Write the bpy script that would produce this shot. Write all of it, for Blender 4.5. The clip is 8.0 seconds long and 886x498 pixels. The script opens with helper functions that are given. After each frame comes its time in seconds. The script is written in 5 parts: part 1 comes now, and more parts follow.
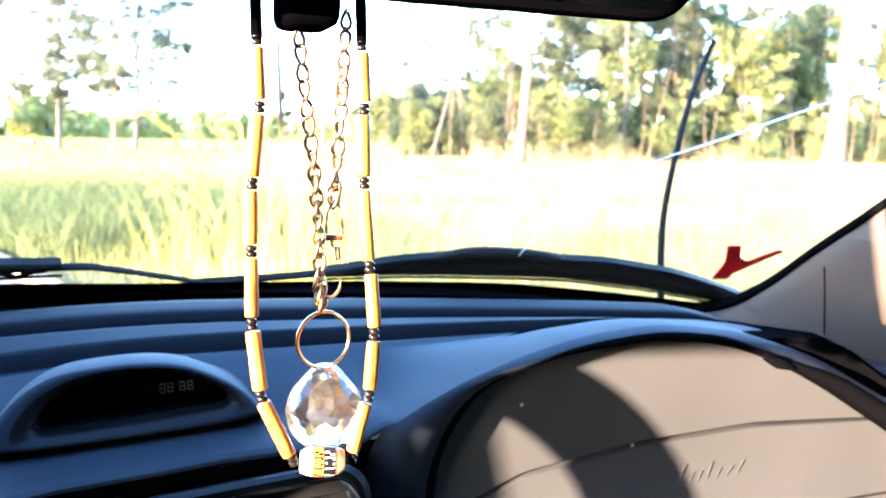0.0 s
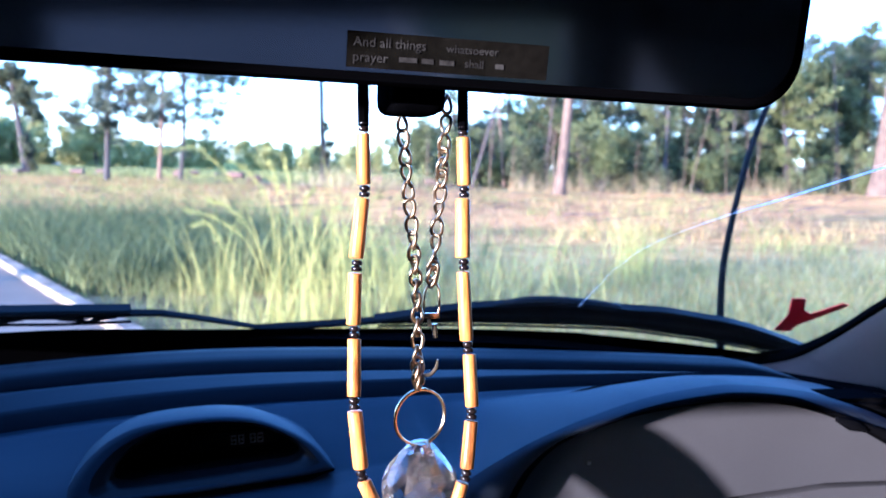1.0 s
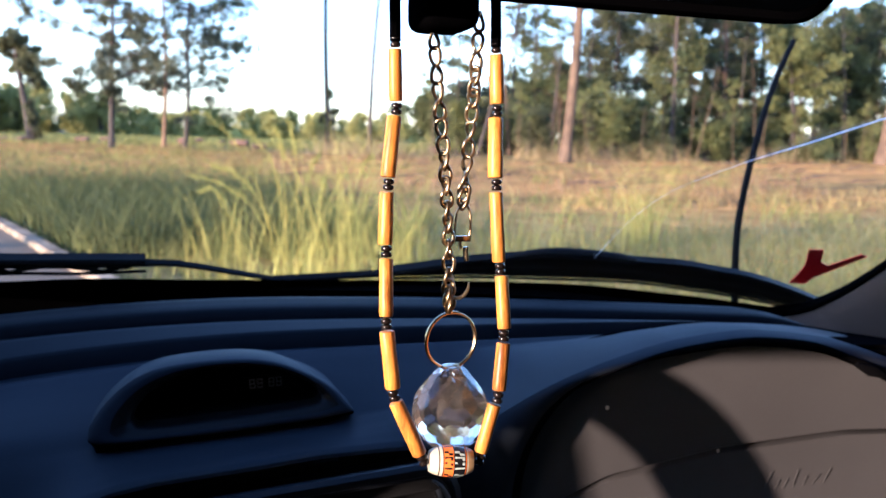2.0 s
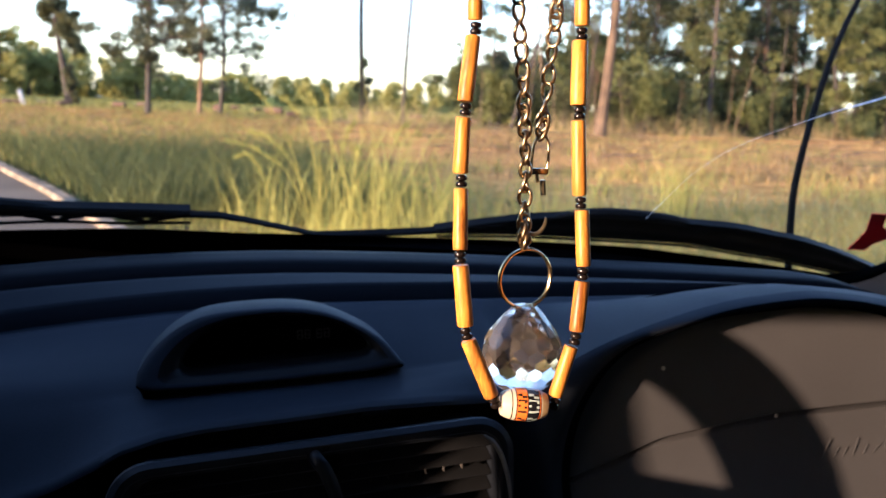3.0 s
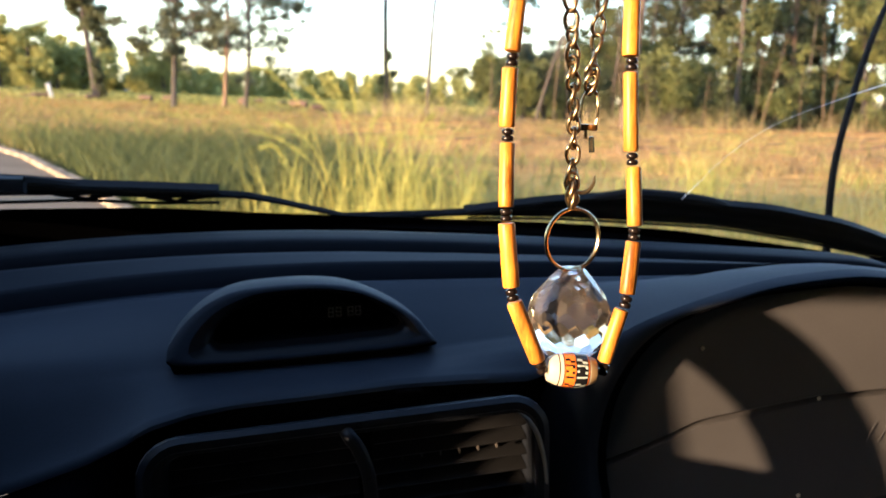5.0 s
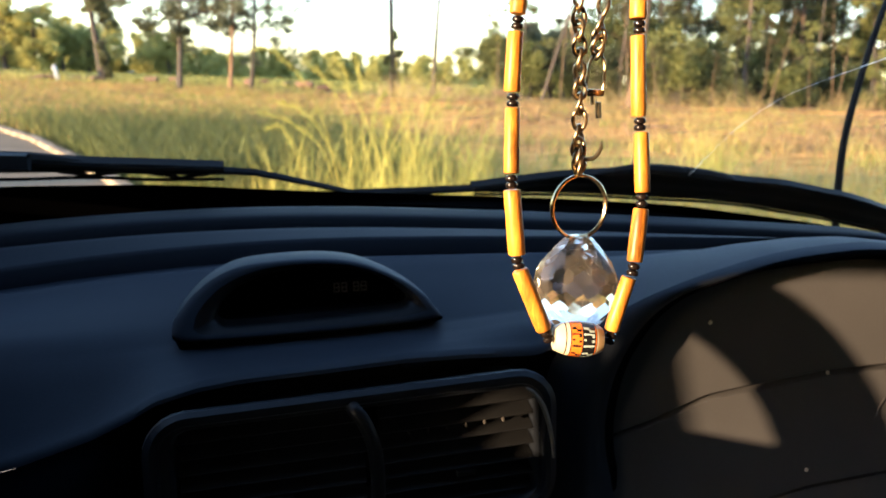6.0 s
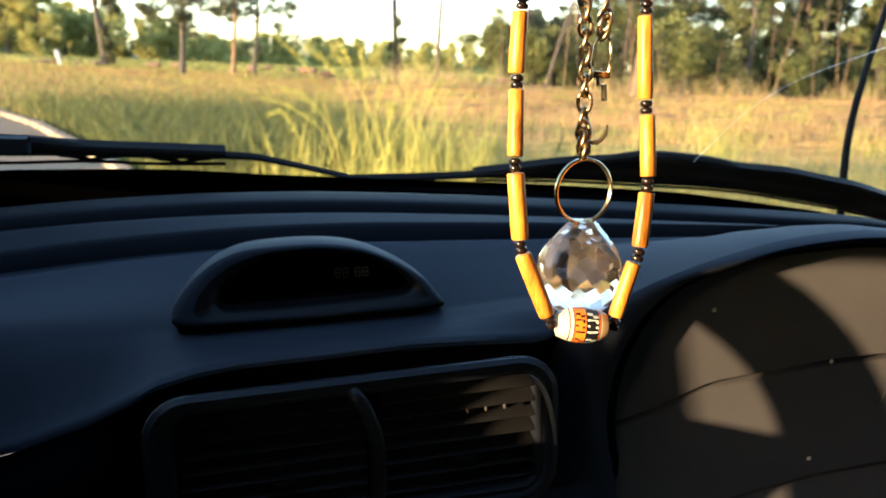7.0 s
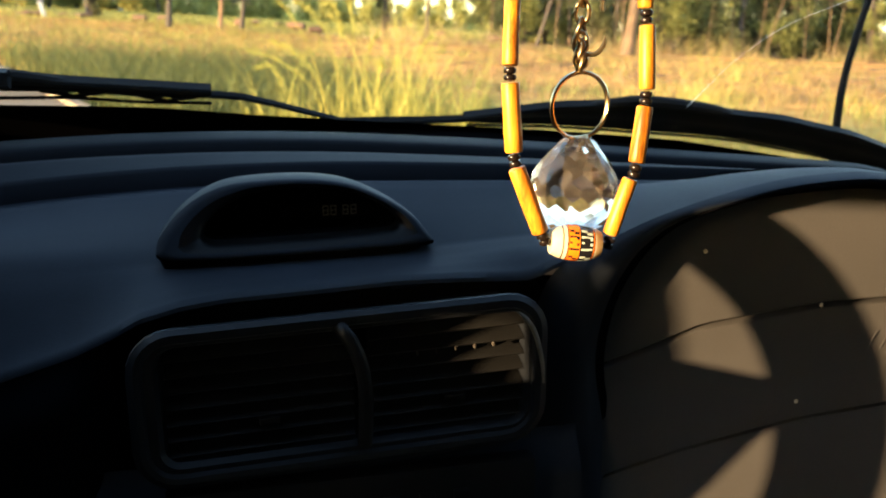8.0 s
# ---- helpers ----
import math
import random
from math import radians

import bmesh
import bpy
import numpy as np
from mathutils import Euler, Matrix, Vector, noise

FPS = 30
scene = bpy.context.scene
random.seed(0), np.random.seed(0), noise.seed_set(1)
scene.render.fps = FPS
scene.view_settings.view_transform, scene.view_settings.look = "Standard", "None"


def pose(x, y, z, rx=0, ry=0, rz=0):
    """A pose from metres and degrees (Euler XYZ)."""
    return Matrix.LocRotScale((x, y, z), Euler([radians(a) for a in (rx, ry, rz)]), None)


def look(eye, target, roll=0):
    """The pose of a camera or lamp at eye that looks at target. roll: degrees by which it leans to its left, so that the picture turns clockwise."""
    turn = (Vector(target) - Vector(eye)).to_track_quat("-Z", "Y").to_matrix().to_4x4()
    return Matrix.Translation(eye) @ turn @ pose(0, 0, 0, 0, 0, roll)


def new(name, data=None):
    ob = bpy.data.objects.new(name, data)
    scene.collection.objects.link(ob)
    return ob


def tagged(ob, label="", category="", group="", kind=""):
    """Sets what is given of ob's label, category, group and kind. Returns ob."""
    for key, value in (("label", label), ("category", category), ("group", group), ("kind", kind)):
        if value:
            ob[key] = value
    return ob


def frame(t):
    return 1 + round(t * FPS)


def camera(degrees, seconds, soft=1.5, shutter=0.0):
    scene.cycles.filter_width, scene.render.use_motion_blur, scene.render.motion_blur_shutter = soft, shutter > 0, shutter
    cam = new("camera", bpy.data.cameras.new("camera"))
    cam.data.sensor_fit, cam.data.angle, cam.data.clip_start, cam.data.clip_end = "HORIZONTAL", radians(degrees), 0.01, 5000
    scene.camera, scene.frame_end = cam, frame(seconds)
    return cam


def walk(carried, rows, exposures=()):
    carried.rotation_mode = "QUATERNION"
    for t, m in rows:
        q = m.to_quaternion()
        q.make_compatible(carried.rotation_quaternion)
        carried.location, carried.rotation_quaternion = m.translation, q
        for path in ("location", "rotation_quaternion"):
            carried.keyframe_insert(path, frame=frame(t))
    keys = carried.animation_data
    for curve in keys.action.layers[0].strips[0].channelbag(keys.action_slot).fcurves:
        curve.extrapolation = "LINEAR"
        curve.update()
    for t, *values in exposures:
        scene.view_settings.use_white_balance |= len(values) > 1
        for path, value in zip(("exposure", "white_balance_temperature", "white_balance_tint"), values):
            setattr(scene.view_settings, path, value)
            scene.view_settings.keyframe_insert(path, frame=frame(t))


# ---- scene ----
# ---------------------------------------------------------------- camera and walk
cam = camera(53.0, 8.0)
cam.data.dof.use_dof, cam.data.dof.focus_distance, cam.data.dof.aperture_fstop = True, 0.36, 20.0
PATH = [
    (0, (-0.039, -0.32, 1.219), (0.613, 1.554, 0.968), 1.4),
    (0.5, (-0.051, -0.323, 1.224), (0.589, 1.559, 1.004), 2.6),
    (1, (-0.062, -0.316, 1.238), (0.508, 1.594, 1.053), 1.7),
    (1.2, (-0.063, -0.316, 1.239), (0.501, 1.593, 1.041), 1.6),
    (2.3, (-0.072, -0.306, 1.211), (0.480, 1.596, 0.931), 1.7),
    (2.5, (-0.072, -0.302, 1.208), (0.466, 1.601, 0.91), 1.8),
    (3, (-0.081, -0.291, 1.202), (0.41, 1.621, 0.88), 2.6),
    (3.5, (-0.086, -0.287, 1.198), (0.396, 1.627, 0.872), 2.8),
    (4, (-0.085, -0.284, 1.195), (0.39, 1.631, 0.87), 2.5),
    (4.5, (-0.085, -0.279, 1.19), (0.366, 1.64, 0.855), 2.5),
    (4.7, (-0.085, -0.279, 1.189), (0.357, 1.64, 0.853), 2.6),
    (5.8, (-0.083, -0.277, 1.184), (0.345, 1.64, 0.814), 2.2),
    (6, (-0.083, -0.276, 1.183), (0.341, 1.64, 0.8), 2.2),
    (6.5, (-0.082, -0.275, 1.183), (0.351, 1.637, 0.79), 2.5),
    (7, (-0.082, -0.272, 1.181), (0.337, 1.64, 0.77), 2.5),
    (7.5, (-0.081, -0.272, 1.177), (0.354, 1.633, 0.747), 2.8),
    (8, (-0.081, -0.267, 1.165), (0.364, 1.618, 0.666), 3.3),
]
walk(cam, [(t, look(eye, target, roll)) for t, eye, target, roll in PATH],
     exposures=[(0.0, 4.45, 4800, 14), (0.2, 4.0, 4700, 12), (0.5, 3.25, 4050, 20), (0.8, 2.92, 3800, 26), (1.2, 2.78, 3850, 24),
                (2.3, 1.9, 5000, 26), (3.5, 1.97, 5300, 23), (4.2, 2.15, 5550, 21), (6.0, 2.36, 5750, 13), (7.0, 2.52, 5850, 10), (8.0, 2.55, 6600, 7)])

# ---------------------------------------------------------------- world and sun
SUN_FROM_FORWARD = radians(63.4)   # the light travels forward and to the right
SUN_ELEVATION = radians(5.2)
sun_dir = Vector((math.sin(SUN_FROM_FORWARD) * math.cos(SUN_ELEVATION), math.cos(SUN_FROM_FORWARD) * math.cos(SUN_ELEVATION), -math.sin(SUN_ELEVATION)))
world = bpy.data.worlds.new("evening_sky")
scene.world = world
world.use_nodes = True
wn = world.node_tree
sky = wn.nodes.new("ShaderNodeTexSky")
sky.sky_type, sky.sun_disc = "NISHITA", False
sky.sun_elevation = radians(12)
sky.sun_rotation = SUN_FROM_FORWARD + math.pi
sky.air_density, sky.dust_density, sky.ozone_density = 1.0, 0.6, 1.0
wn.links.new(sky.outputs[0], wn.nodes["Background"].inputs[0])
wn.nodes["Background"].inputs[1].default_value = 0.17
sun = new("sun", bpy.data.lights.new("sun", "SUN"))
sun.data.energy, sun.data.angle, sun.data.color = 5.0, radians(0.6), (1.0, 0.66, 0.34)
sun.matrix_world = look((-30, -20, 8), Vector((-30, -20, 8)) + sun_dir)

# ---------------------------------------------------------------- materials
def material(name, colour, rough=0.6, metal=0.0, grain=60.0, vary=0.25, bump=0.15, second=None, stain=6.0, spec=0.5, island=0.0, object_random=0.0, bump_scale=None, stretch=None, span=(0.5, 0.95)):
    """Principled surface with a fine grain and broad stains, both in metres of the thing's own space."""
    m = bpy.data.materials.new(name)
    m.use_nodes = True
    nt = m.node_tree
    b = nt.nodes["Principled BSDF"]
    b.inputs["Roughness"].default_value, b.inputs["Metallic"].default_value = rough, metal
    b.inputs["Specular IOR Level"].default_value = spec
    co = nt.nodes.new("ShaderNodeTexCoord")
    fine, broad = nt.nodes.new("ShaderNodeTexNoise"), nt.nodes.new("ShaderNodeTexNoise")
    fine.inputs["Scale"].default_value, fine.inputs["Detail"].default_value = grain, 4
    broad.inputs["Scale"].default_value, broad.inputs["Detail"].default_value = stain, 5
    where = co.outputs["Object"]
    if stretch:
        mp = nt.nodes.new("ShaderNodeMapping")
        mp.inputs["Scale"].default_value = stretch
        nt.links.new(where, mp.inputs["Vector"])
        where = mp.outputs[0]
    for n in (fine, broad):
        nt.links.new(where, n.inputs["Vector"])
    second = second or tuple(c * (1 - vary) for c in colour)
    mix = nt.nodes.new("ShaderNodeMix")
    mix.data_type = "RGBA"
    mix.inputs[6].default_value, mix.inputs[7].default_value = (*colour, 1), (*second, 1)
    add = nt.nodes.new("ShaderNodeMath")
    add.operation = "MULTIPLY_ADD"
    add.inputs[1].default_value = 0.45
    ramp = nt.nodes.new("ShaderNodeMapRange")
    ramp.inputs["From Min"].default_value, ramp.inputs["From Max"].default_value = span
    nt.links.new(fine.outputs[0], add.inputs[0])
    nt.links.new(broad.outputs[0], add.inputs[2])
    nt.links.new(add.outputs[0], ramp.inputs["Value"])
    nt.links.new(ramp.outputs[0], mix.inputs[0])
    out = mix.outputs[2]
    for amount, node in ((island, "ShaderNodeNewGeometry"), (object_random, "ShaderNodeObjectInfo")):
        if amount:
            src = nt.nodes.new(node)
            hsv, mr = nt.nodes.new("ShaderNodeHueSaturation"), nt.nodes.new("ShaderNodeMapRange")
            mr.inputs["To Min"].default_value, mr.inputs["To Max"].default_value = 1 - amount, 1 + amount
            nt.links.new(src.outputs["Random Per Island" if amount is island else "Random"], mr.inputs["Value"])
            nt.links.new(mr.outputs[0], hsv.inputs["Value"])
            nt.links.new(out, hsv.inputs["Color"])
            out = hsv.outputs[0]
    nt.links.new(out, b.inputs["Base Color"])
    if bump:
        bp = nt.nodes.new("ShaderNodeBump")
        bp.inputs["Strength"].default_value = bump
        bp.inputs["Distance"].default_value = bump_scale or 0.3 / grain
        nt.links.new(fine.outputs[0], bp.inputs["Height"])
        nt.links.new(bp.outputs[0], b.inputs["Normal"])
    return m


def leafy(name, colour, second, amount=0.45, through_light=0.4):
    """Leaves and blades: diffuse with light coming through, each one a little different."""
    m = bpy.data.materials.new(name)
    m.use_nodes = True
    nt = m.node_tree
    b = nt.nodes["Principled BSDF"]
    b.inputs["Roughness"].default_value, b.inputs["Specular IOR Level"].default_value = 0.65, 0.2
    geo, mix, hsv, mr = (nt.nodes.new(k) for k in ("ShaderNodeNewGeometry", "ShaderNodeMix", "ShaderNodeHueSaturation", "ShaderNodeMapRange"))
    mix.data_type = "RGBA"
    mix.inputs[6].default_value, mix.inputs[7].default_value = (*colour, 1), (*second, 1)
    noise_t, co = nt.nodes.new("ShaderNodeTexNoise"), nt.nodes.new("ShaderNodeTexCoord")
    noise_t.inputs["Scale"].default_value = 0.6
    nt.links.new(co.outputs["Object"], noise_t.inputs["Vector"])
    avg = nt.nodes.new("ShaderNodeMath")
    avg.operation = "MULTIPLY_ADD"
    avg.inputs[1].default_value = 0.6
    sub = nt.nodes.new("ShaderNodeMath")
    sub.operation = "SUBTRACT"
    sub.inputs[1].default_value, sub.use_clamp = 0.3, True
    nt.links.new(geo.outputs["Random Per Island"], avg.inputs[0])
    nt.links.new(noise_t.outputs[0], avg.inputs[2])
    nt.links.new(avg.outputs[0], sub.inputs[0])
    nt.links.new(sub.outputs[0], mix.inputs[0])
    mr.inputs["To Min"].default_value, mr.inputs["To Max"].default_value = 1 - amount, 1 + amount
    nt.links.new(geo.outputs["Random Per Island"], mr.inputs["Value"])
    nt.links.new(mr.outputs[0], hsv.inputs["Value"])
    nt.links.new(mix.outputs[2], hsv.inputs["Color"])
    nt.links.new(hsv.outputs[0], b.inputs["Base Color"])
    tr, ms = nt.nodes.new("ShaderNodeBsdfTranslucent"), nt.nodes.new("ShaderNodeMixShader")
    nt.links.new(hsv.outputs[0], tr.inputs["Color"])
    ms.inputs[0].default_value = through_light
    nt.links.new(b.outputs[0], ms.inputs[1])
    nt.links.new(tr.outputs[0], ms.inputs[2])
    nt.links.new(ms.outputs[0], nt.nodes["Material Output"].inputs[0])
    return m


def clear_glass(name, colour=(1, 1, 1), ior=1.5, rough=0.0, clear=1.0, coat=0.0):
    m = bpy.data.materials.new(name)
    m.use_nodes = True
    b = m.node_tree.nodes["Principled BSDF"]
    b.inputs["Base Color"].default_value = (*colour, 1)
    b.inputs["Roughness"].default_value, b.inputs["IOR"].default_value = rough, ior
    b.inputs["Transmission Weight"].default_value = clear
    b.inputs["Coat Weight"].default_value, b.inputs["Coat Roughness"].default_value = coat, 0.03
    return m


def dusty_crystal(name, colour, ior, rough, film):
    """Cut glass with a thin uneven film of dust and grease on its facets."""
    m = clear_glass(name, colour, ior, rough)
    nt = m.node_tree
    veil, mix = nt.nodes.new("ShaderNodeBsdfDiffuse"), nt.nodes.new("ShaderNodeMixShader")
    veil.inputs[0].default_value = (0.62, 0.56, 0.48, 1)
    n, co, mr = nt.nodes.new("ShaderNodeTexNoise"), nt.nodes.new("ShaderNodeTexCoord"), nt.nodes.new("ShaderNodeMapRange")
    n.inputs["Scale"].default_value, n.inputs["Detail"].default_value = 160.0, 4
    nt.links.new(co.outputs["Object"], n.inputs["Vector"])
    mr.inputs["From Min"].default_value, mr.inputs["From Max"].default_value = 0.35, 0.75
    mr.inputs["To Min"].default_value, mr.inputs["To Max"].default_value = film * 0.5, film * 1.5
    nt.links.new(n.outputs[0], mr.inputs["Value"])
    nt.links.new(mr.outputs[0], mix.inputs[0])
    nt.links.new(nt.nodes["Principled BSDF"].outputs[0], mix.inputs[1])
    nt.links.new(veil.outputs[0], mix.inputs[2])
    nt.links.new(mix.outputs[0], nt.nodes["Material Output"].inputs[0])
    return m


def thin_pane(name, tint, dust):
    """A thin sheet of glass with a film of dust: clear, with a little gloss and a faint grey veil in smears."""
    m = bpy.data.materials.new(name)
    m.use_nodes = True
    nt = m.node_tree
    clear, gloss, veil = (nt.nodes.new(k) for k in ("ShaderNodeBsdfTransparent", "ShaderNodeBsdfGlossy", "ShaderNodeBsdfDiffuse"))
    clear.inputs[0].default_value = (*tint, 1)
    gloss.inputs["Roughness"].default_value = 0.03
    veil.inputs[0].default_value = (0.7, 0.68, 0.62, 1)
    m1, m2 = nt.nodes.new("ShaderNodeMixShader"), nt.nodes.new("ShaderNodeMixShader")
    m1.inputs[0].default_value = 0.04
    n, co, mr = nt.nodes.new("ShaderNodeTexNoise"), nt.nodes.new("ShaderNodeTexCoord"), nt.nodes.new("ShaderNodeMapRange")
    n.inputs["Scale"].default_value, n.inputs["Detail"].default_value = 7.0, 6
    nt.links.new(co.outputs["Object"], n.inputs["Vector"])
    mr.inputs["From Min"].default_value, mr.inputs["From Max"].default_value = 0.35, 0.8
    mr.inputs["To Min"].default_value, mr.inputs["To Max"].default_value = dust * 0.3, dust
    nt.links.new(n.outputs[0], mr.inputs["Value"])
    nt.links.new(clear.outputs[0], m1.inputs[1])
    nt.links.new(gloss.outputs[0], m1.inputs[2])
    nt.links.new(mr.outputs[0], m2.inputs[0])
    nt.links.new(m1.outputs[0], m2.inputs[1])
    nt.links.new(veil.outputs[0], m2.inputs[2])
    nt.links.new(m2.outputs[0], nt.nodes["Material Output"].inputs[0])
    return m


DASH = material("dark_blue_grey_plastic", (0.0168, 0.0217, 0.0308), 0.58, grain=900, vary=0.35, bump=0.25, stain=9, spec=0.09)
# darker copies of the dashboard plastic: shade on its steps put into colour
DASH_SHADE = material("dash_plastic_shade", (0.0018, 0.0025, 0.0040), 0.8, grain=900, vary=0.3, bump=0.25, stain=9, spec=0.02)
SHELF = material("dash_plastic_dim_ledge", (0.0078, 0.0102, 0.0150), 0.6, grain=900, vary=0.3, bump=0.25, stain=9, spec=0.07)
ROLL = material("dash_plastic_dim_roll", (0.0044, 0.0058, 0.0088), 0.62, grain=900, vary=0.3, bump=0.25, stain=9, spec=0.06)
PANEL = material("grey_plastic", (0.052, 0.0505, 0.051), 0.65, grain=900, vary=0.2, bump=0.25, stain=8, spec=0.05)
VENT = material("black_plastic", (0.0060, 0.0063, 0.0070), 0.36, grain=700, vary=0.3, bump=0.15, stain=20, spec=0.11)
EDGE_GLINT = material("edge_glint", (0.22, 0.19, 0.15), 0.45, 0.3, grain=600, vary=0.5, bump=0.1, stain=60)
FRAME = material("vent_frame_plastic", (0.0078, 0.0096, 0.0132), 0.40, grain=700, vary=0.3, bump=0.15, stain=20, spec=0.22)
SLAT = material("vent_slat_plastic", (0.0110, 0.0113, 0.0120), 0.33, grain=700, vary=0.4, bump=0.15, stain=20, spec=0.12)
RUBBER = material("black_rubber", (0.0085, 0.0088, 0.0095), 0.6, grain=500, vary=0.4, bump=0.2, stain=14, spec=0.08)
SATIN = material("satin_black", (0.006, 0.006, 0.007), 0.4, grain=300, vary=0.3, bump=0.1, stain=10, spec=0.15)
TRIM = material("beige_grey_trim", (0.104, 0.074, 0.054), 0.7, grain=500, vary=0.2, bump=0.25, stain=7)
LINING = material("grey_headlining", (0.036, 0.035, 0.034), 0.9, grain=300, vary=0.2, bump=0.3, stain=3)
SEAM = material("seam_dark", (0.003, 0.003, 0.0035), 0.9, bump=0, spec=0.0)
PITCH = material("dull_black_plastic", (0.0010, 0.0010, 0.0012), 0.9, bump=0, spec=0.0)
SEAT = material("dark_seat_cloth", (0.02, 0.02, 0.024), 0.95, grain=400, vary=0.3, bump=0.4, stain=5)
BAMBOO = material("polished_bamboo", (0.64, 0.255, 0.022), 0.4, grain=1400, second=(0.20, 0.065, 0.006), bump=0.25, stain=170, object_random=0.2, spec=0.3, stretch=(1, 1, 0.07), span=(0.62, 0.90))
BLACK_BEAD = material("black_glass_bead", (0.010, 0.007, 0.006), 0.2, grain=300, bump=0.05, spec=0.3)
BRASS = material("worn_brass", (0.52, 0.40, 0.22), 0.34, 1.0, grain=900, second=(0.16, 0.115, 0.06), bump=0.2, stain=200)
STEEL = material("ring_steel", (0.66, 0.52, 0.31), 0.25, 1.0, grain=900, second=(0.4, 0.3, 0.16), bump=0.08, stain=200)
TAN = material("tan_paint", (0.42, 0.28, 0.13), 0.3, grain=600, bump=0.05, vary=0.2)
IVORY = material("ivory_paint", (0.52, 0.46, 0.34), 0.25, grain=600, bump=0.05, vary=0.1)
ORANGE = material("orange_paint", (0.74, 0.17, 0.01), 0.25, grain=600, bump=0.05, vary=0.15)
BLACK_PAINT = material("black_paint", (0.012, 0.012, 0.014), 0.22, grain=600, bump=0.03)
TEAL = material("grey_teal_paint", (0.42, 0.5, 0.48), 0.25, grain=600, bump=0.03)
RED = material("red_tape", (0.75, 0.012, 0.03), 0.5, grain=300, bump=0.1, vary=0.2, spec=0.15)
CRACK = material("crack_white", (0.8, 0.82, 0.85), 0.35, grain=400, bump=0.1, vary=0.1)
CRYSTAL = dusty_crystal("cut_crystal", (0.80, 0.76, 0.71), 1.5, 0.04, 0.05)
PANE = thin_pane("windscreen_glass", (0.95, 0.97, 0.95), 0.06)
SHADED = thin_pane("dimming_side_glass", (0.20, 0.21, 0.22), 0.02)
TINTED = thin_pane("tinted_glass", (0.17, 0.19, 0.22), 0.02)
MIRROR = material("mirror_silver", (0.46, 0.48, 0.50), 0.09, 1.0, grain=40, vary=0.06, bump=0, stain=9)
DIGIT = material("clock_digit", (0.20, 0.18, 0.16), 0.5, bump=0)
TICK = material("vent_tick", (0.05, 0.045, 0.04), 0.6, bump=0, spec=0.1)
STICKER = material("yellowed_sticker", (0.0062, 0.0056, 0.0042), 0.8, grain=400, vary=0.6, bump=0.1, stain=60, spec=0.0)
INK = material("pale_ink", (0.040, 0.038, 0.034), 0.8, grain=700, vary=0.7, bump=0, stain=150, spec=0.0)
DUST = material("dust_speck", (0.6, 0.5, 0.36), 0.9, grain=900)

BARK = material("pine_bark", (0.062, 0.048, 0.038), 0.9, grain=14, second=(0.04, 0.033, 0.028), bump=0.6, stain=1.5)
BARK_RED = material("reddish_bark", (0.19, 0.115, 0.068), 0.9, grain=12, second=(0.11, 0.07, 0.045), bump=0.6, stain=1.2)
BARK_PALE = material("pale_bark", (0.145, 0.10, 0.066), 0.9, grain=9, second=(0.07, 0.05, 0.036), bump=0.8, stain=1.6, spec=0.05)
DEADWOOD = material("dead_wood", (0.14, 0.075, 0.05), 0.95, grain=8, second=(0.07, 0.045, 0.035), bump=0.6, stain=1.5)
LEAF_PINE = leafy("pine_needles", (0.082, 0.094, 0.058), (0.13, 0.135, 0.072), 0.35, 0.5)
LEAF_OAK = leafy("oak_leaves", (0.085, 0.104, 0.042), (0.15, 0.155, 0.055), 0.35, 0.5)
# in the wood, shade and sun are put into dark_leaves and sunlit_leaves
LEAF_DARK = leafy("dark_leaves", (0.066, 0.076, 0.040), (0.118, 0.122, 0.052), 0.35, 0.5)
# far leaves made paler: distance haze and sun put into the colour
LEAF_FAR = leafy("hazy_far_leaves", (0.25, 0.26, 0.085), (0.36, 0.33, 0.105), 0.25, 0.5)
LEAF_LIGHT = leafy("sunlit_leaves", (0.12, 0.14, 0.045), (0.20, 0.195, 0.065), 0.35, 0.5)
GRASS_GREEN = leafy("green_grass", (0.135, 0.150, 0.036), (0.29, 0.250, 0.070))
GRASS_DARK = leafy("dark_weeds", (0.055, 0.073, 0.026), (0.125, 0.130, 0.040))
GRASS_DRY = leafy("dry_grass", (0.46, 0.29, 0.10), (0.30, 0.23, 0.075))
STUBBLE = leafy("dead_weeds", (0.16, 0.10, 0.055), (0.30, 0.19, 0.09))
DRY_BRUSH = leafy("dead_brush", (0.46, 0.32, 0.16), (0.27, 0.22, 0.10))
# greyer than the other grass: the car's shade put into its colour
GRASS_VERGE = leafy("verge_grass", (0.13, 0.15, 0.06), (0.30, 0.26, 0.12))
GRASS_STRAW = leafy("straw_stalks", (0.44, 0.37, 0.085), (0.30, 0.30, 0.07))
CONCRETE = material("pale_concrete", (0.36, 0.29, 0.20), 0.85, grain=9, second=(0.07, 0.06, 0.05), bump=0.5, stain=3.0, spec=0.05)
ASPHALT = material("faded_asphalt", (0.25, 0.19, 0.13), 0.9, grain=80, second=(0.17, 0.13, 0.09), bump=0.5, stain=0.7, spec=0.0)
WHITE_WALL = material("white_boards", (0.78, 0.75, 0.7), 0.7, grain=6, vary=0.15, bump=0.1, stain=0.8)
GREY_METAL = material("galvanised_metal", (0.34, 0.35, 0.37), 0.5, 0.4, grain=30, vary=0.2)


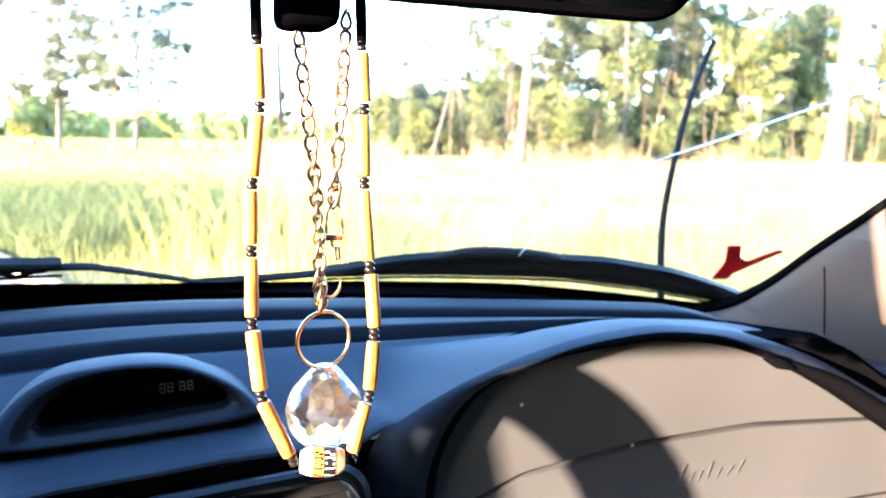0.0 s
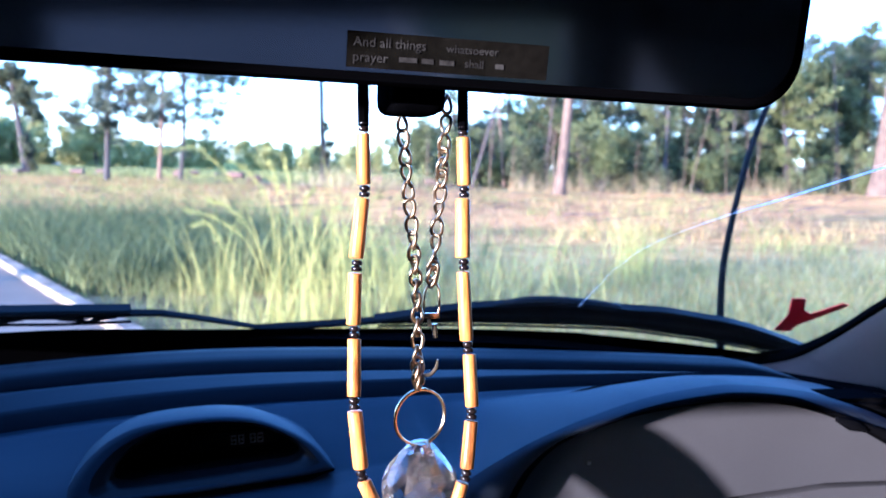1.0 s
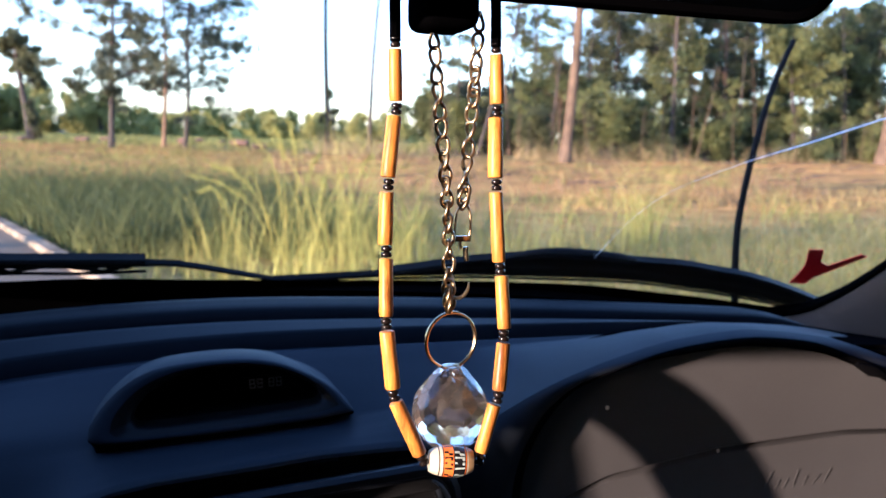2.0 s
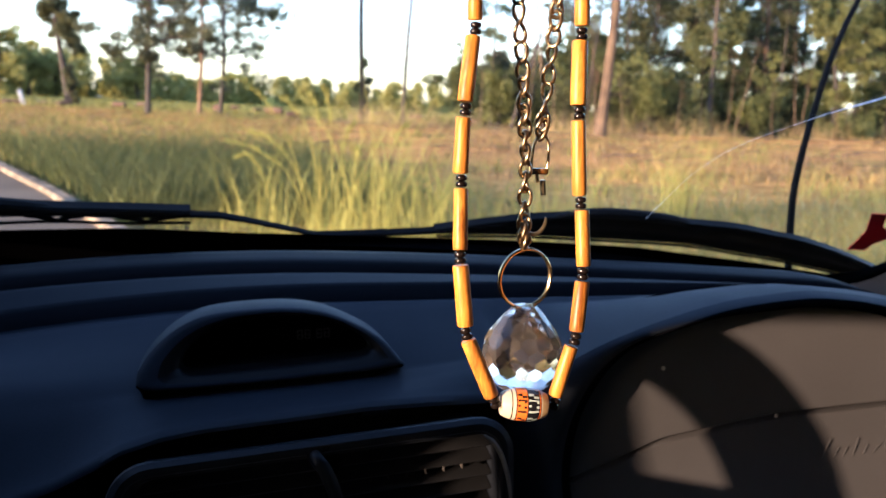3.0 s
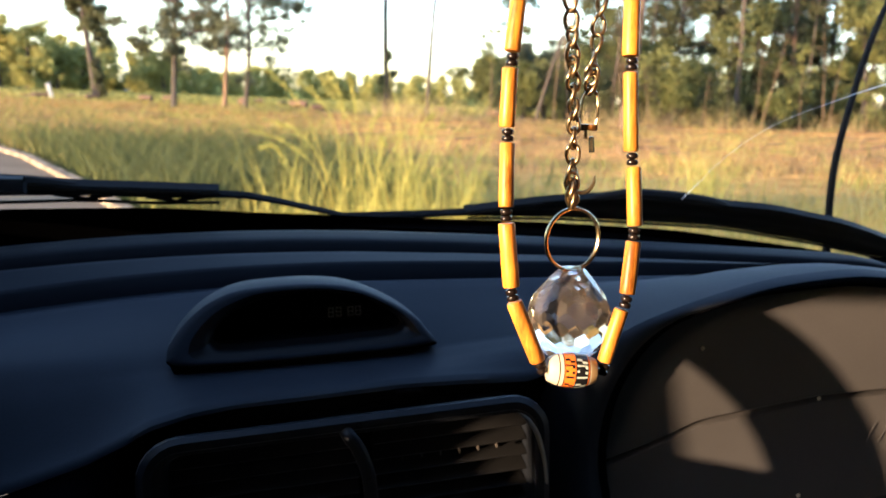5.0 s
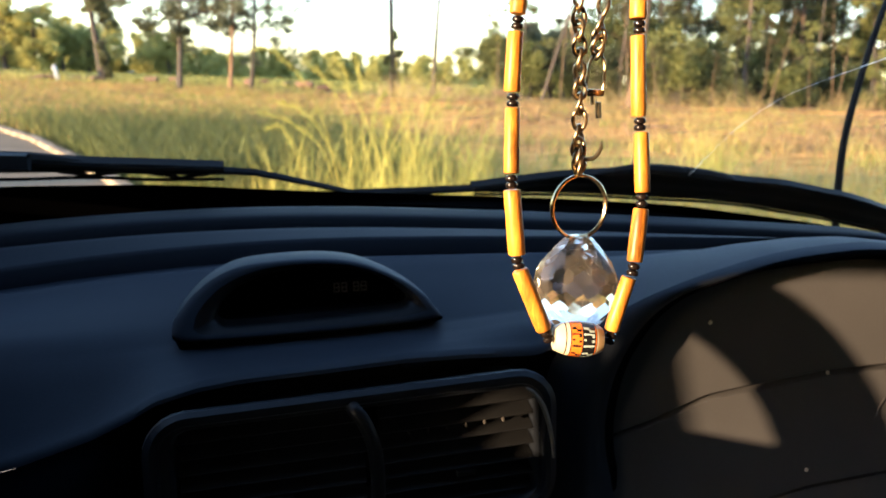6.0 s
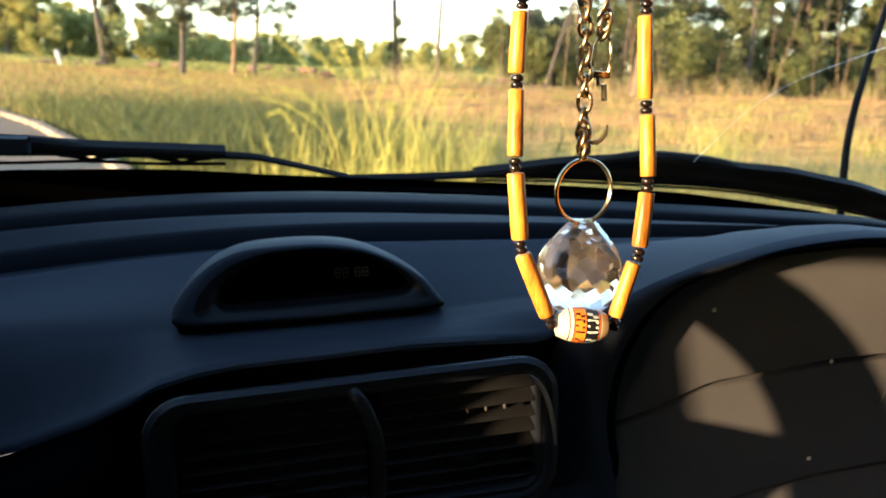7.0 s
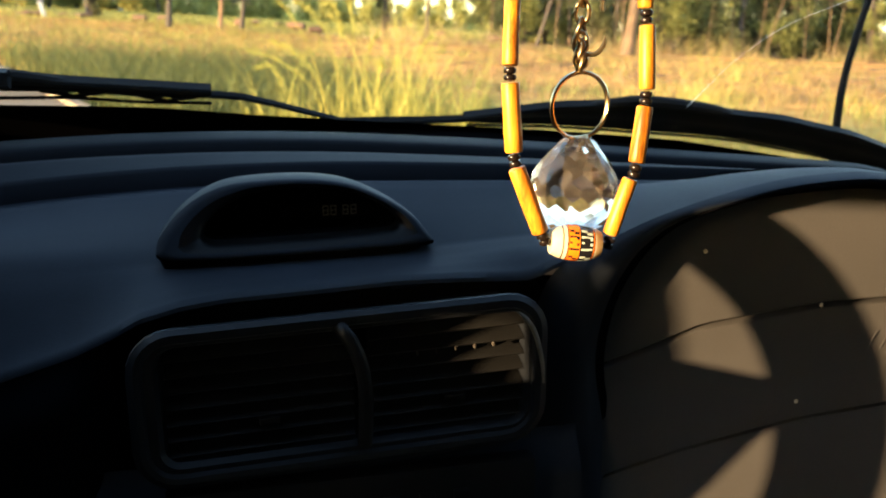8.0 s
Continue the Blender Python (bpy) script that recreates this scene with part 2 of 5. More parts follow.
def ground_material():
    """Earth that goes from grassy verge to an orange bare strip and on to a mown field."""
    m = bpy.data.materials.new("verge_and_field")
    m.use_nodes = True
    nt = m.node_tree
    b = nt.nodes["Principled BSDF"]
    b.inputs["Roughness"].default_value, b.inputs["Specular IOR Level"].default_value = 0.95, 0.0
    co, sep = nt.nodes.new("ShaderNodeTexCoord"), nt.nodes.new("ShaderNodeSeparateXYZ")
    nt.links.new(co.outputs["Object"], sep.inputs[0])
    big, small = nt.nodes.new("ShaderNodeTexNoise"), nt.nodes.new("ShaderNodeTexNoise")
    big.inputs["Scale"].default_value, big.inputs["Detail"].default_value = 0.09, 6
    small.inputs["Scale"].default_value, small.inputs["Detail"].default_value = 2.2, 8
    for n in (big, small):
        nt.links.new(co.outputs["Object"], n.inputs["Vector"])
    shift = nt.nodes.new("ShaderNodeMath")
    shift.operation, shift.inputs[1].default_value = "MULTIPLY_ADD", 34.0
    nt.links.new(big.outputs[0], shift.inputs[0])
    low, tilt = nt.nodes.new("ShaderNodeMath"), nt.nodes.new("ShaderNodeMath")
    low.operation, low.inputs[1].default_value = "MINIMUM", 7.0
    tilt.operation, tilt.inputs[1].default_value = "MULTIPLY_ADD", 1.1
    nt.links.new(sep.outputs["X"], low.inputs[0])
    nt.links.new(low.outputs[0], tilt.inputs[0])
    nt.links.new(sep.outputs["Y"], tilt.inputs[2])
    nt.links.new(tilt.outputs[0], shift.inputs[2])
    scale = nt.nodes.new("ShaderNodeMath")
    scale.operation, scale.inputs[1].default_value = "DIVIDE", 150.0
    nt.links.new(shift.outputs[0], scale.inputs[0])
    ramp = nt.nodes.new("ShaderNodeValToRGB")
    els = ramp.color_ramp.elements
    stops = [(0.0, (0.16, 0.125, 0.05)), (0.165, (0.24, 0.16, 0.07)), (0.20, (0.63, 0.31, 0.095)), (0.44, (0.59, 0.29, 0.095)),
             (0.50, (0.30, 0.22, 0.11)), (0.56, (0.22, 0.21, 0.07)), (1.0, (0.20, 0.22, 0.06))]
    els[0].position, els[0].color = stops[0][0], (*stops[0][1], 1)
    els[1].position, els[1].color = stops[-1][0], (*stops[-1][1], 1)
    for p, c in stops[1:-1]:
        els.new(p).color = (*c, 1)
    nt.links.new(scale.outputs[0], ramp.inputs[0])
    # thin weeds lie in drifts over the soil, wider across than deep
    drift, squash, much, weeds = (nt.nodes.new(k) for k in ("ShaderNodeTexNoise", "ShaderNodeMapping", "ShaderNodeMapRange", "ShaderNodeMix"))
    squash.inputs["Scale"].default_value = (0.16, 0.34, 1.0)
    drift.inputs["Scale"].default_value, drift.inputs["Detail"].default_value = 1.0, 7
    nt.links.new(co.outputs["Object"], squash.inputs["Vector"])
    nt.links.new(squash.outputs[0], drift.inputs["Vector"])
    much.inputs["From Min"].default_value, much.inputs["From Max"].default_value = 0.46, 0.62
    much.inputs["To Max"].default_value = 0.6
    nt.links.new(drift.outputs[0], much.inputs["Value"])
    weeds.data_type = "RGBA"
    weeds.inputs[7].default_value = (0.17, 0.15, 0.05, 1)
    nt.links.new(much.outputs[0], weeds.inputs[0])
    nt.links.new(ramp.outputs[0], weeds.inputs[6])
    hsv, mr = nt.nodes.new("ShaderNodeHueSaturation"), nt.nodes.new("ShaderNodeMapRange")
    mr.inputs["From Min"].default_value, mr.inputs["From Max"].default_value = 0.3, 0.7
    mr.inputs["To Min"].default_value, mr.inputs["To Max"].default_value = 0.55, 1.35
    nt.links.new(small.outputs[0], mr.inputs["Value"])
    nt.links.new(mr.outputs[0], hsv.inputs["Value"])
    nt.links.new(weeds.outputs[2], hsv.inputs["Color"])
    nt.links.new(hsv.outputs[0], b.inputs["Base Color"])
    bp = nt.nodes.new("ShaderNodeBump")
    bp.inputs["Strength"].default_value, bp.inputs["Distance"].default_value = 0.8, 0.12
    nt.links.new(small.outputs[0], bp.inputs["Height"])
    nt.links.new(bp.outputs[0], b.inputs["Normal"])
    return m


GROUND = ground_material()

# ---------------------------------------------------------------- building helpers
BASE = {}
# The car leans a little to its left on the verge.
CAR = Matrix.Translation((0, 0, 1.05)) @ Matrix.Rotation(radians(-3.4), 4, "Y") @ Matrix.Translation((0, 0, -1.05))


def thing(name, base, label, category, frame_of=None, kind="", group=""):
    """An Empty at the thing's base; its parts are given in the space of frame_of (the car's, or the world's)."""
    ob = new(name)
    ob.empty_display_size = 0.05
    ob.matrix_world = (frame_of or Matrix()) @ Matrix.Translation(base)
    BASE[ob.name] = Vector(base)
    return tagged(ob, label, category, group, kind)


def part(name, bm, mat, parent, label="", smooth=True, sharp=40.0, kind=""):
    """Links a bmesh as one mesh under a thing or a part."""
    base = BASE[parent.name]
    bmesh.ops.translate(bm, verts=bm.verts, vec=-base)
    bmesh.ops.recalc_face_normals(bm, faces=bm.faces)
    me = bpy.data.meshes.new(name)
    bm.to_mesh(me)
    bm.free()
    me.materials.append(mat)
    if smooth:
        me.shade_smooth()
        me.set_sharp_from_angle(angle=radians(sharp))
    ob = new(name, me)
    ob.parent = parent
    BASE[ob.name] = base
    return tagged(ob, label, kind=kind)


def raw_part(name, verts, faces, mat, parent, label="", kind="", smooth=False):
    """The same for large meshes made with arrays, given in the parent's own space."""
    me = bpy.data.meshes.new(name)
    me.from_pydata(verts, [], faces)
    me.materials.append(mat)
    if smooth:
        me.shade_smooth()
    ob = new(name, me)
    if parent:
        ob.parent = parent
        BASE[ob.name] = BASE[parent.name]
    return tagged(ob, label, kind=kind)


def box(lo, hi, bevel=0.0, segments=2, bm=None):
    bm = bm or bmesh.new()
    made = bmesh.ops.create_cube(bm, size=1.0)["verts"]
    size, mid = Vector(hi) - Vector(lo), (Vector(hi) + Vector(lo)) / 2
    for v in made:
        v.co = Vector((v.co.x * size.x, v.co.y * size.y, v.co.z * size.z)) + mid
    if bevel:
        edges = list({e for v in made for e in v.link_edges})
        bmesh.ops.bevel(bm, geom=edges, offset=bevel, segments=segments, profile=0.6, affect="EDGES")
    return bm


def curve_points(points, n):
    """n points on a smooth line through the given ones."""
    pts = [Vector(p) for p in points]
    ext = [2 * pts[0] - pts[1], *pts, 2 * pts[-1] - pts[-2]]
    out = []
    for k in range(n):
        s = k / (n - 1) * (len(pts) - 1)
        i = min(int(s), len(pts) - 2)
        f = s - i
        a, b, c, d = ext[i:i + 4]
        out.append(0.5 * ((2 * b) + (c - a) * f + (2 * a - 5 * b + 4 * c - d) * f * f + (3 * b - a - 3 * c + d) * f ** 3))
    return out


def sheet(rows, bm=None, closed=False):
    """A surface through rows of points of equal length."""
    bm = bm or bmesh.new()
    grid = [[bm.verts.new(p) for p in row] for row in rows]
    n = len(grid[0])
    for a, b in zip(grid, grid[1:]):
        for j in range(n if closed else n - 1):
            k = (j + 1) % n
            bm.faces.new((a[j], a[k], b[k], b[j]))
    return bm


def tube(points, radius, sides=10, bm=None, closed=False, flat=1.0):
    """A tube along a line; radius is a number or one number a point; flat squeezes it."""
    pts = [Vector(p) for p in points]
    n = len(pts)
    radii = radius if isinstance(radius, (list, tuple)) else [radius] * n
    bm = bm or bmesh.new()
    side, rings = None, []
    for i, p in enumerate(pts):
        way = (pts[(i + 1) % n] - pts[i - 1]) if closed else (pts[min(i + 1, n - 1)] - pts[max(i - 1, 0)])
        way.normalize()
        if side is None:
            side = way.orthogonal().normalized()
        side = (side - way * side.dot(way)).normalized()
        up = way.cross(side)
        rings.append([bm.verts.new(p + radii[i] * (math.cos(a) * side + flat * math.sin(a) * up)) for a in (2 * math.pi * k / sides for k in range(sides))])
    for i in range(n if closed else n - 1):
        a, b = rings[i], rings[(i + 1) % n]
        off = 0
        if closed and i == n - 1:
            off = min(range(sides), key=lambda o: (a[0].co - b[o].co).length)
        for k in range(sides):
            bm.faces.new((a[k], a[(k + 1) % sides], b[(k + 1 + off) % sides], b[(k + off) % sides]))
    if not closed:
        bm.faces.new(rings[0])
        bm.faces.new(rings[-1])
    return bm


def lathe(profile, place, axis=(0, 0, 1), sides=16, bm=None):
    """A turned shape: profile holds (radius, height) along the axis from place."""
    bm = bm or bmesh.new()
    turn = Vector((0, 0, 1)).rotation_difference(Vector(axis)).to_matrix()
    rings = []
    for r, h in profile:
        rings.append([bm.verts.new(Vector(place) + turn @ Vector((r * math.cos(2 * math.pi * k / sides), r * math.sin(2 * math.pi * k / sides), h))) for k in range(sides)])
    for a, b in zip(rings, rings[1:]):
        for k in range(sides):
            bm.faces.new((a[k], a[(k + 1) % sides], b[(k + 1) % sides], b[k]))
    bm.faces.new(rings[0])
    bm.faces.new(rings[-1])
    return bm


def smooth(a, b, x):
    x = min(max((x - a) / (b - a), 0.0), 1.0)
    return x * x * (3 - 2 * x)


def along(knots, x):
    """Straight-line lookup in (x, y) knots."""
    if x <= knots[0][0]:
        return knots[0][1]
    for (a, p), (b, q) in zip(knots, knots[1:]):
        if x <= b:
            return p + (q - p) * (x - a) / (b - a)
    return knots[-1][1]

# ---------------------------------------------------------------- ground, road
def edge_of_road(y):
    """Where the concrete edge of the road runs, slanting across in front of the car's nose."""
    return along([(-30, 1.5), (2.2, 1.3), (3.2, 0.75), (4.4, 0.28), (5.6, -0.16), (7.0, -0.69), (8.35, -1.16), (10.35, -1.85), (13.6, -3.11), (16.3, -4.3), (24, -9.5), (40, -24), (80, -70)], y)


def land(x, y):
    """Height of the ground: flat, with soft humps on the bare strip."""
    h = 0.10 * noise.noise(Vector((x * 0.12, y * 0.12, 0.3))) + 0.04 * noise.noise(Vector((x * 0.6, y * 0.6, 1.7)))
    return h * smooth(8, 18, y) + 0.25 * math.exp(-((x - 37) / 9) ** 2 - ((y - 40) / 7) ** 2)


def build_ground():
    xs = np.concatenate([np.linspace(-2500, -90, 8), np.linspace(-70, 90, 120), np.linspace(110, 2500, 8)])
    ys = np.concatenate([np.linspace(-2500, -60, 6), np.linspace(-40, 0, 10), np.linspace(1, 80, 110), np.linspace(85, 200, 20), np.linspace(260, 4000, 8)])
    verts = [(float(x), float(y), land(float(x), float(y))) for y in ys for x in xs]
    n = len(xs)
    faces = [(j * n + i, j * n + i + 1, (j + 1) * n + i + 1, (j + 1) * n + i) for j in range(len(ys) - 1) for i in range(n - 1)]
    g = raw_part("ground", verts, faces, GROUND, None, kind="structure", smooth=True)
    tagged(g, "rough grassy verge, bare orange soil and mown field", "ground")
    ys = np.linspace(-30, 60, 90)
    rows = [[Vector((edge_of_road(y) - w, y, 0.02 + max(land(edge_of_road(y) - w, y), 0))) for w in (0.10, 3, 8)] for y in ys]
    me = sheet(rows)
    road = raw_part("road", [v.co[:] for v in me.verts], [[v.index for v in f.verts] for f in (me.verts.index_update(), me.faces)[1]], ASPHALT, None, kind="structure", smooth=True)
    tagged(road, "worn grey asphalt road beside the verge", "road")
    me.free()
    rows = []
    for y in ys:
        x, z = edge_of_road(y), max(land(edge_of_road(y), y), 0)
        rows.append([Vector((x - 0.12, y, z)), Vector((x - 0.115, y, z + 0.06)), Vector((x - 0.10, y, z + 0.075)), Vector((x + 0.02, y, z + 0.08)), Vector((x + 0.05, y, z + 0.05)), Vector((x + 0.06, y, z - 0.05))])
    me = sheet(rows)
    me.verts.index_update()
    kerb = raw_part("pavement", [v.co[:] for v in me.verts], [[v.index for v in f.verts] for f in me.faces], CONCRETE, None, kind="structure")
    tagged(kerb, "pale sunlit concrete road edging beside tall grass", "kerb")
    me.free()


build_ground()

# ---------------------------------------------------------------- the car's shell
def bow(u):
    """How far the windscreen and the front of the dashboard curve back towards the sides."""
    return -0.37 * (u + 0.1) ** 2


def glass_v(u, z, off=0.0):
    return 0.585 + off + bow(u) - (z - 1.085) * 1.7


def structure(name, bm, mat, label, category, sm=True):
    me = bpy.data.meshes.new(name)
    bmesh.ops.recalc_face_normals(bm, faces=bm.faces)
    bm.to_mesh(me)
    bm.free()
    me.materials.append(mat)
    if sm:
        me.shade_smooth()
        me.set_sharp_from_angle(angle=radians(40))
    ob = new(name, me)
    ob.matrix_world = CAR
    BASE[ob.name] = Vector((0, 0, 0))
    return tagged(ob, label, category, kind="structure")


def solid(bm, thick):
    bmesh.ops.recalc_face_normals(bm, faces=bm.faces)
    bmesh.ops.solidify(bm, geom=bm.faces[:], thickness=thick)
    return bm


def build_shell():
    ceiling = box((-0.72, -1.75, 1.425), (0.70, 0.055, 1.49), 0.012)
    structure("ceiling", ceiling, LINING, "pale grey cloth roof lining of the car", "ceiling")
    floor = box((-0.74, -1.75, 0.22), (0.72, 0.60, 0.27))
    structure("floor", floor, SEAT, "dark carpeted floor of the car", "floor")
    back = box((-0.72, -1.80, 0.27), (0.70, -1.75, 0.84), 0.01)
    back = box((-0.72, -1.80, 1.13), (0.70, -1.75, 1.46), 0.01, bm=back)
    back = box((-0.72, -1.80, 0.84), (-0.58, -1.75, 1.13), 0.005, bm=back)
    back = box((0.56, -1.80, 0.84), (0.70, -1.75, 1.13), 0.005, bm=back)
    structure("window_2", sheet([[Vector((u, -1.775, z)) for u in (-0.59, 0.57)] for z in (0.835, 1.135)]), TINTED, "dark tinted rear window", "window")
    structure("wall_back", back, SEAT, "dark cloth bulkhead behind the seats", "wall")
    for side, name in ((-1, "wall_left"), (1, "wall_right")):
        x = -0.75 if side < 0 else 0.72
        door = box((x - 0.03, -1.75, 0.27), (x + 0.03, 0.34, 0.90), 0.012)
        # solid behind the opening, unseen, to cut the light in the cabin
        door = box((x - 0.02, -1.78, 0.88), (x + 0.02, -0.50 if side < 0 else -0.25, 1.46), 0.008, bm=door)
        if side < 0:
            door = box((x - 0.02, -0.165, 0.88), (x + 0.02, 0.34, 1.46), 0.008, bm=door)
            # unseen bar, block and plate added to shape the sun on the dashboard
            shade_bar = [(0.88, -0.224), (1.06, -0.223), (1.085, -0.219), (1.115, -0.2135), (1.13, -0.2105), (1.15, -0.2075), (1.20, -0.2065), (1.44, -0.2065)]
            sheet([[Vector((x + du, q, z)) for du, q in ((0.008, v), (0.008, v + 0.017), (-0.008, v + 0.017), (-0.008, v))] for z, v in shade_bar], door, closed=True)
            door = box((x - 0.012, -0.205, 1.120), (x + 0.012, -0.16, 1.22), 0.003, bm=door)
            corner = [(-0.165, 1.15), (-0.235, 1.195), (-0.26, 1.208), (-0.31, 1.216), (-0.352, 1.22), (-0.360, 1.44), (-0.165, 1.44)]
            inner = [door.verts.new((x + 0.015, v, z)) for v, z in corner]
            outer = [door.verts.new((x - 0.015, v, z)) for v, z in corner]
            door.faces.new(inner)
            door.faces.new(outer[::-1])
            for k in range(7):
                door.faces.new((inner[k], outer[k], outer[(k + 1) % 7], inner[(k + 1) % 7]))
        door = box((x - 0.03, -1.75, 1.42), (x + 0.03, -0.10, 1.46), 0.008, bm=door)
        if side > 0:
            # dark pane added to dim the light from the right
            structure("window_3", sheet([[Vector((x, v, z)) for v in (-0.26, 0.35)] for z in (0.89, 1.43)]), SHADED, "side window with a pane added to dim its light", "window")
        structure(name, door, SEAT, "dark cloth door lining below a side window, with unseen light blockers", "wall")
    # windscreen pillars with their trim; the right one sweeps in to meet the dashboard
    rows = []
    for k in range(25):
        f = k / 24
        sec = [(0.670, 0.030, 0.004), (0.657, 0.004, 0.001), (0.660, -0.015, -0.004), (0.675, -0.042, -0.016), (0.700, -0.062, -0.028), (0.728, -0.068, -0.036), (0.740, -0.055, -0.038), (0.76, 0.03, -0.02)]
        rows.append([Vector((-u, 0.37 - 0.74 * f + dv, 1.025 + 0.43 * f + dz)) for u, dv, dz in sec])
    structure("pillar_left", sheet(rows), TRIM, "beige grey plastic trim on the windscreen pillar", "pillar")
    edge = curve_points([(0.560, 0.585, 0.974), (0.600, 0.560, 0.985), (0.617, 0.536, 0.994), (0.623, 0.505, 1.010), (0.625, 0.463, 1.035), (0.621, 0.41, 1.068), (0.617, 0.361, 1.097), (0.616, 0.32, 1.122), (0.60, 0.05, 1.29), (0.57, -0.20, 1.455)], 60)
    rows = []
    for k, e in enumerate(edge):
        g = smooth(0, 12, k)
        sec = [(0.006, 0.02, -0.004), (-0.003, 0.0, 0.0), (-0.004, -0.006, -0.001), (0.002, -0.026, -0.006), (0.016, -0.060, -0.022), (0.040, -0.095, -0.046), (0.070, -0.115, -0.070), (0.095, -0.10, -0.085), (0.11, -0.02, -0.08)]
        rows.append([e + Vector((du, dv * (0.6 + 0.4 * g), dz)) for du, dv, dz in sec])
    post = structure("pillar_right", sheet(rows), TRIM, "beige grey plastic trim on the windscreen pillar", "pillar")
    joint = curve_points([(0.6214, 0.396, 1.0606), (0.6313, 0.4053, 1.0346), (0.6403, 0.4144, 1.0079), (0.6497, 0.424, 0.9815)], 20)
    part("joint", tube([q + Vector((-0.0004, -0.0004, 0.0)) for q in joint], 0.0008, 6), SEAM, post, "thin dark joint line in the trim")
    rubber = [e + Vector((-0.006 + 0.002 * smooth(0, 16, k), 0.004, 0.003)) for k, e in enumerate(edge)]
    structure("trim", tube(rubber, [0.0085 - 0.0045 * smooth(4, 30, k) for k in range(60)], 8), SEAM, "black rubber edge between pillar trim and glass", "trim")
    # windscreen: pane, black printed band, rubber edge, crack
    bm = bmesh.new()
    us, zs = np.linspace(-0.72, 0.64, 41), np.linspace(0.99, 1.46, 13)
    sheet([[Vector((u, glass_v(u, z), z)) for u in us] for z in zs], bm)
    pane = structure("window_1", bm, PANE, "dusty curved car windscreen with a crack", "windscreen")
    pane.visible_shadow = False
    band = bmesh.new()
    top = [(-0.72, 1.104), (-0.285, 1.0905), (-0.158, 1.083), (-0.06, 1.0705), (0.05, 1.060), (0.23, 1.047), (0.36, 1.036), (0.50, 1.013), (0.60, 0.994), (0.64, 0.988)]
    sheet([[Vector((u, glass_v(u, along(top, u) + dz, -0.004), along(top, u) + dz)) for u in us] for dz in (0.0, -0.004, -0.05)], band)
    part("black_border", band, SEAM, pane, "black printed border along the foot of the glass")
    line = [(0.3412, 1.0765), (0.3403, 1.102), (0.3405, 1.128), (0.352, 1.156), (0.386, 1.181), (0.416, 1.196), (0.443, 1.211), (0.482, 1.232), (0.53, 1.257)]
    pts = curve_points([(u, glass_v(u, z, -0.003), z) for u, z in line], 60)
    radii = [0.00020 + 0.0003 * smooth(0.14, 0.07, k / 59) + 0.0010 * smooth(0.44, 0.64, k / 59) for k in range(60)]
    part("crack", tube(pts, radii, 6, flat=0.4), CRACK, pane, "white crack running across the glass")


build_shell()

# ---------------------------------------------------------------- dashboard
PROFILE = [(0.2465, 1.0055), (0.247, 1.0080), (0.251, 1.0102), (0.262, 1.0118), (0.28, 1.0130), (0.297, 1.0150), (0.34, 1.0290), (0.375, 1.0400), (0.389, 1.0439), (0.3935, 1.0438), (0.399, 1.0415),
           (0.4055, 1.0402), (0.4085, 1.0412), (0.4105, 1.0530), (0.4135, 1.0556), (0.42, 1.0564), (0.440, 1.0582), (0.4445, 1.0582), (0.4470, 1.0566), (0.4505, 1.0530), (0.4670, 1.0518), (0.4695, 1.0530),
           (0.4715, 1.0605), (0.4755, 1.0630), (0.485, 1.0645), (0.505, 1.0655), (0.525, 1.0635), (0.55, 1.054), (0.60, 1.03), (0.66, 0.99)]
OUTER = [(0.118, 1.0125), (0.128, 1.0170), (0.15, 1.0275), (0.18, 1.0395), (0.22, 1.051), (0.265, 1.060), (0.31, 1.063), (0.338, 1.062), (0.38, 1.055), (0.418, 1.045), (0.476, 1.021), (0.53, 0.990), (0.584, 0.957), (0.66, 0.905)]
ARCH = [(0.172, 0.800), (0.165, 0.879), (0.156, 0.921), (0.156, 0.953), (0.165, 0.986), (0.185, 1.017), (0.21, 1.037), (0.245, 1.0495), (0.29, 1.0545), (0.33, 1.0535), (0.385, 1.043), (0.451, 1.016), (0.50, 0.989), (0.554, 0.952), (0.62, 0.905)]


def edge_drop(u):
    """How far the pad's front edge falls below its height over the vents."""
    return along([(-0.30, 0.056), (-0.225, 0.044), (-0.180, 0.031), (-0.157, 0.021), (-0.142, 0.013), (-0.118, 0.0070), (-0.093, 0.0040), (-0.03, 0.0018), (0.01, 0.0), (0.05, 0.0008), (0.085, 0.0025), (0.105, 0.003), (0.118, 0.001)], u)


